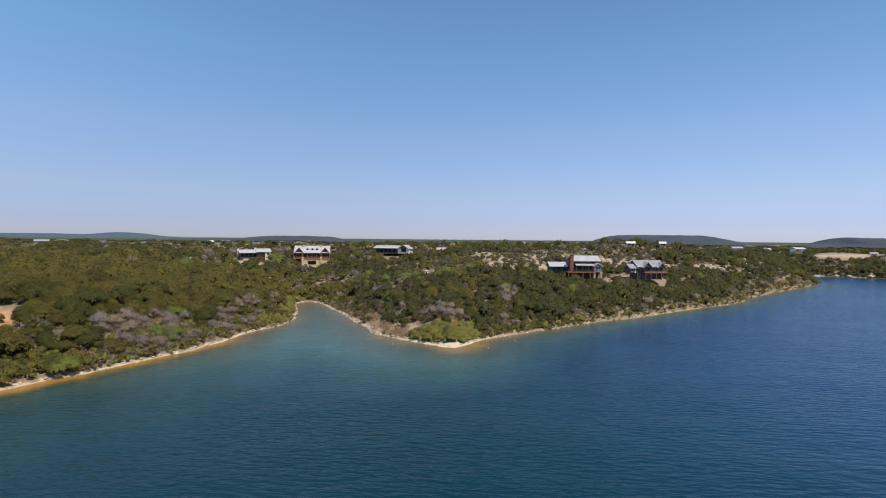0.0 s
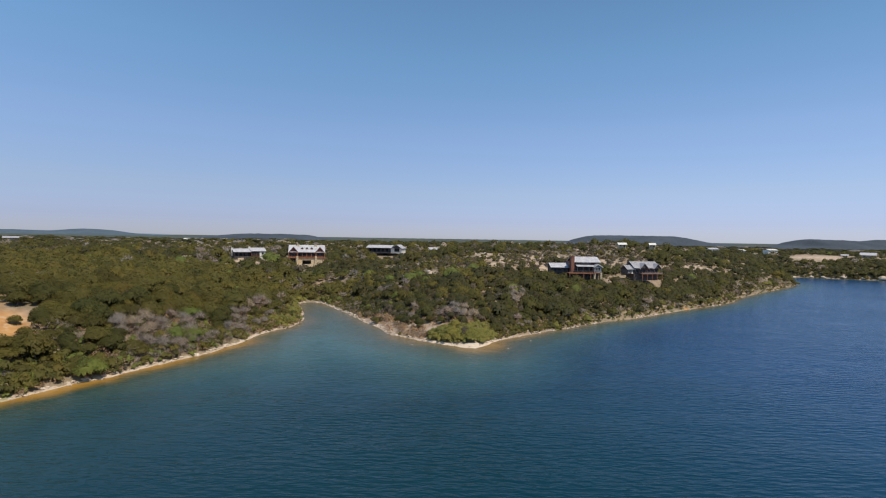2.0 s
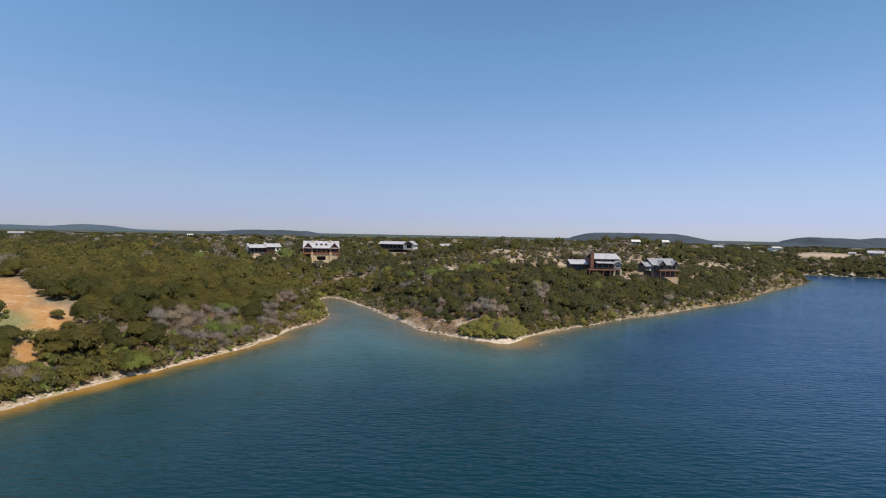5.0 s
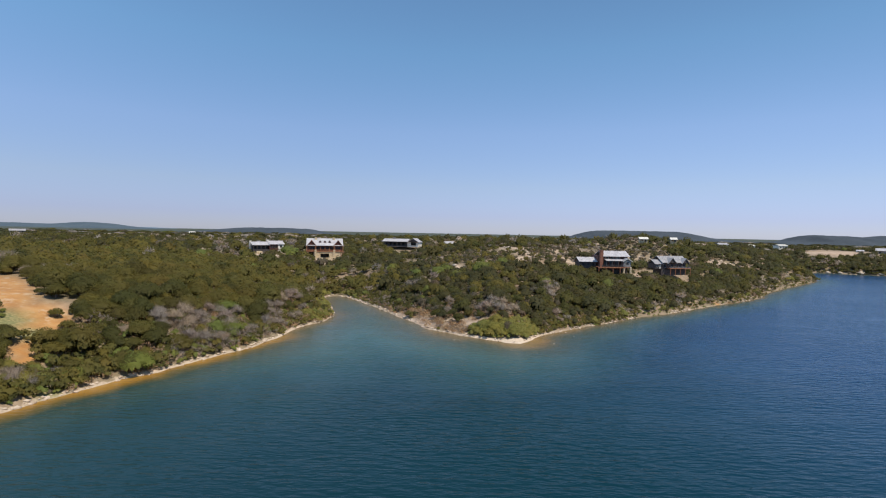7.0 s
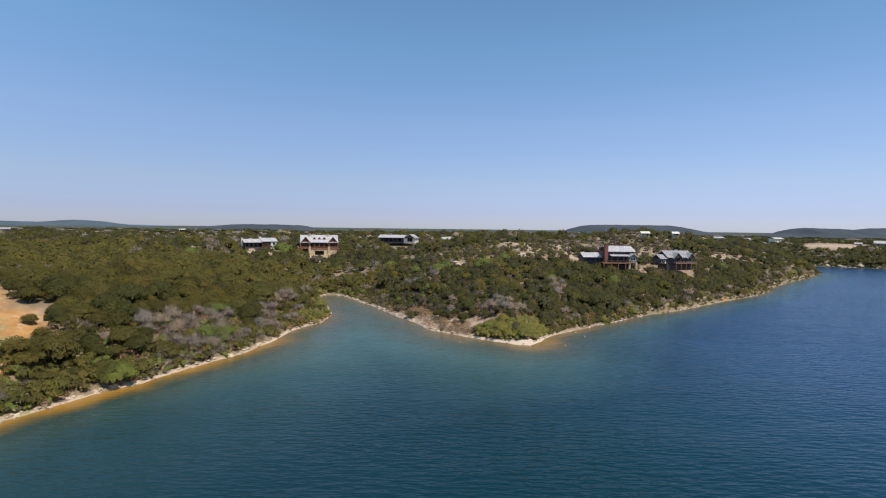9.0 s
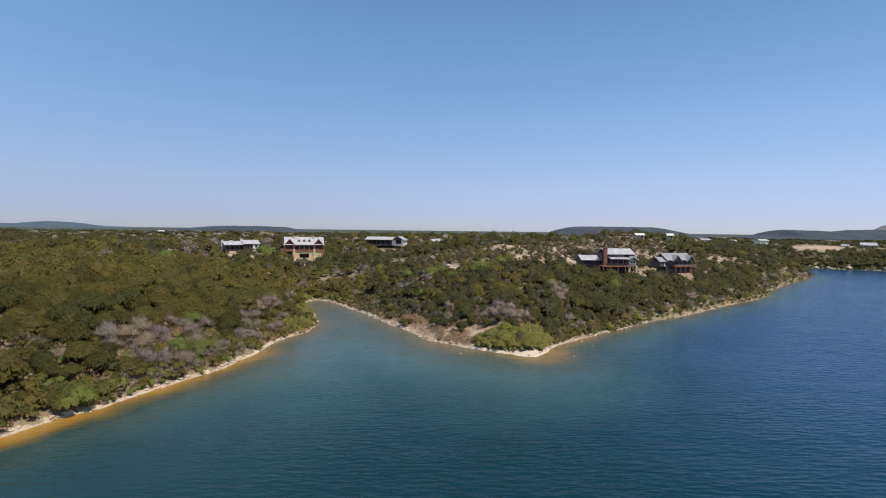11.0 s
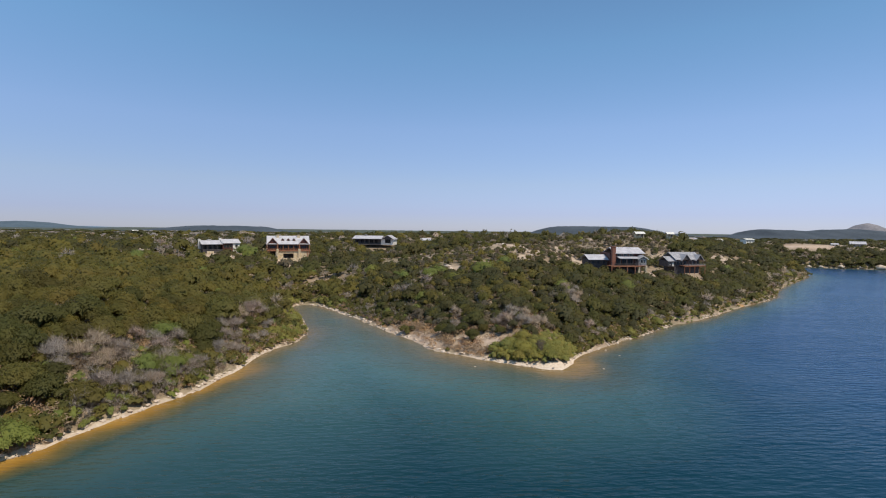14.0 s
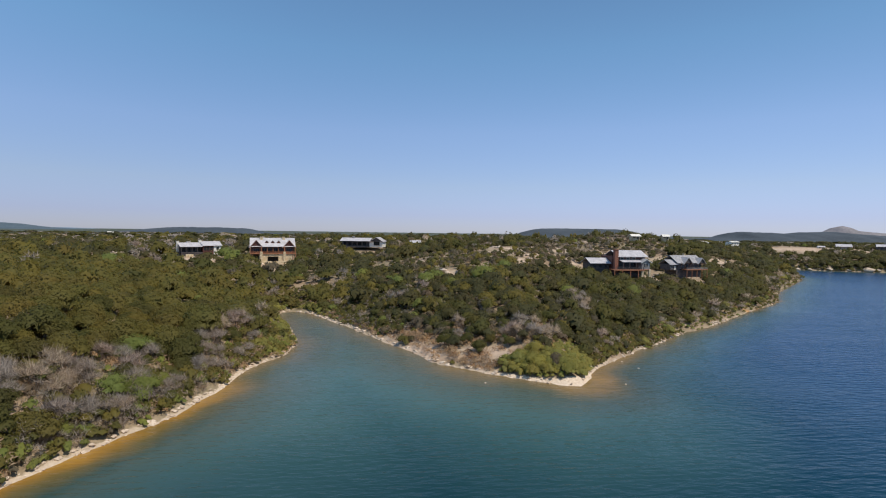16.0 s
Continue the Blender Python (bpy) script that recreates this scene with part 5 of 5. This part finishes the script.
def cottage(name, label, x, y, z, turn, w, d, tall, wall, roof, rise=1.8):
    h = tagged(new(name), label, "house", "houses farther off")
    h.matrix_world = pose(x, y, z, 0, 0, turn)
    block("wall", wall, h, -w / 2, w / 2, 0, d, -2.5, tall)
    roof_x(h, roof, -w / 2, w / 2, -0.6, d + 0.6, tall - 0.1, tall + rise, 0.5)
    n = max(2, int(w / 5))
    for k in range(n):
        xx = -w / 2 + w * (k + 0.5) / n
        if k == n // 2:
            block("door", DARKWOOD, h, xx - 0.45, xx + 0.45, -0.08, -0.01, 0, min(2.0, tall - 0.3), 0.01)
        else:
            window(h, xx, -0.02, 0.8, min(1.0, w * 0.14), min(1.0, tall * 0.4), DARKWOOD, 2)
    return h


lodge()
ranch()
long_house()
brick_house()
gabled_house()
cottage("cottage", "small pale-roofed cottage among the trees", -1.7, 370, 18.0, 5, 6.5, 5, 2.2, DARKWOOD, METAL_ROOF, 1.2)
cottage("cottage", "small white house on the wooded knoll", 116.2, 311, 24.9, -8, 4.4, 4, 1.7, STONE, WHITE, 0.9)
cottage("cottage", "small white house on the wooded knoll", 137, 317, 25.0, -12, 3.2, 3.2, 1.6, STONE, WHITE, 0.9)
cottage("lake_house", "white-roofed house on the far wooded bank", 392, 464, 16.0, -38, 11, 8, 2.8, GREY, METAL_ROOF, 2.0)
cottage("cottage", "small white outbuilding on the far bank", 378, 473, 15.6, -30, 5, 4, 2.4, WHITE, METAL_ROOF, 0.8)
cottage("lake_house", "grey house with a pale terrace on the far bank", 418, 448, 16.2, -42, 14, 8, 3.2, DARKWOOD, METAL_ROOF, 1.8)
cottage("long_white_house", "long white house far behind the lake", 448, 686, 14.6, 15, 15, 9, 3.6, WHITE, WHITE, 1.4)
cottage("long_white_house", "long white house far behind the lake", 415, 700, 13.6, 15, 10, 8, 3.2, WHITE, WHITE, 1.4)
cottage("long_white_house", "pale house far behind the lake", 380, 708, 14.6, 15, 16, 8, 3.4, WHITE, METAL_ROOF, 1.6)
cottage("far_house", "pale house far off on the plateau", -467, 905, 13.0, 28, 10, 8, 4.5, WHITE, WHITE, 2.0)
cottage("far_house", "far house with a pale green roof", -525, 605, 17.5, 40, 15, 10, 2.4, GREY, SLATE_ROOF, 2.0)
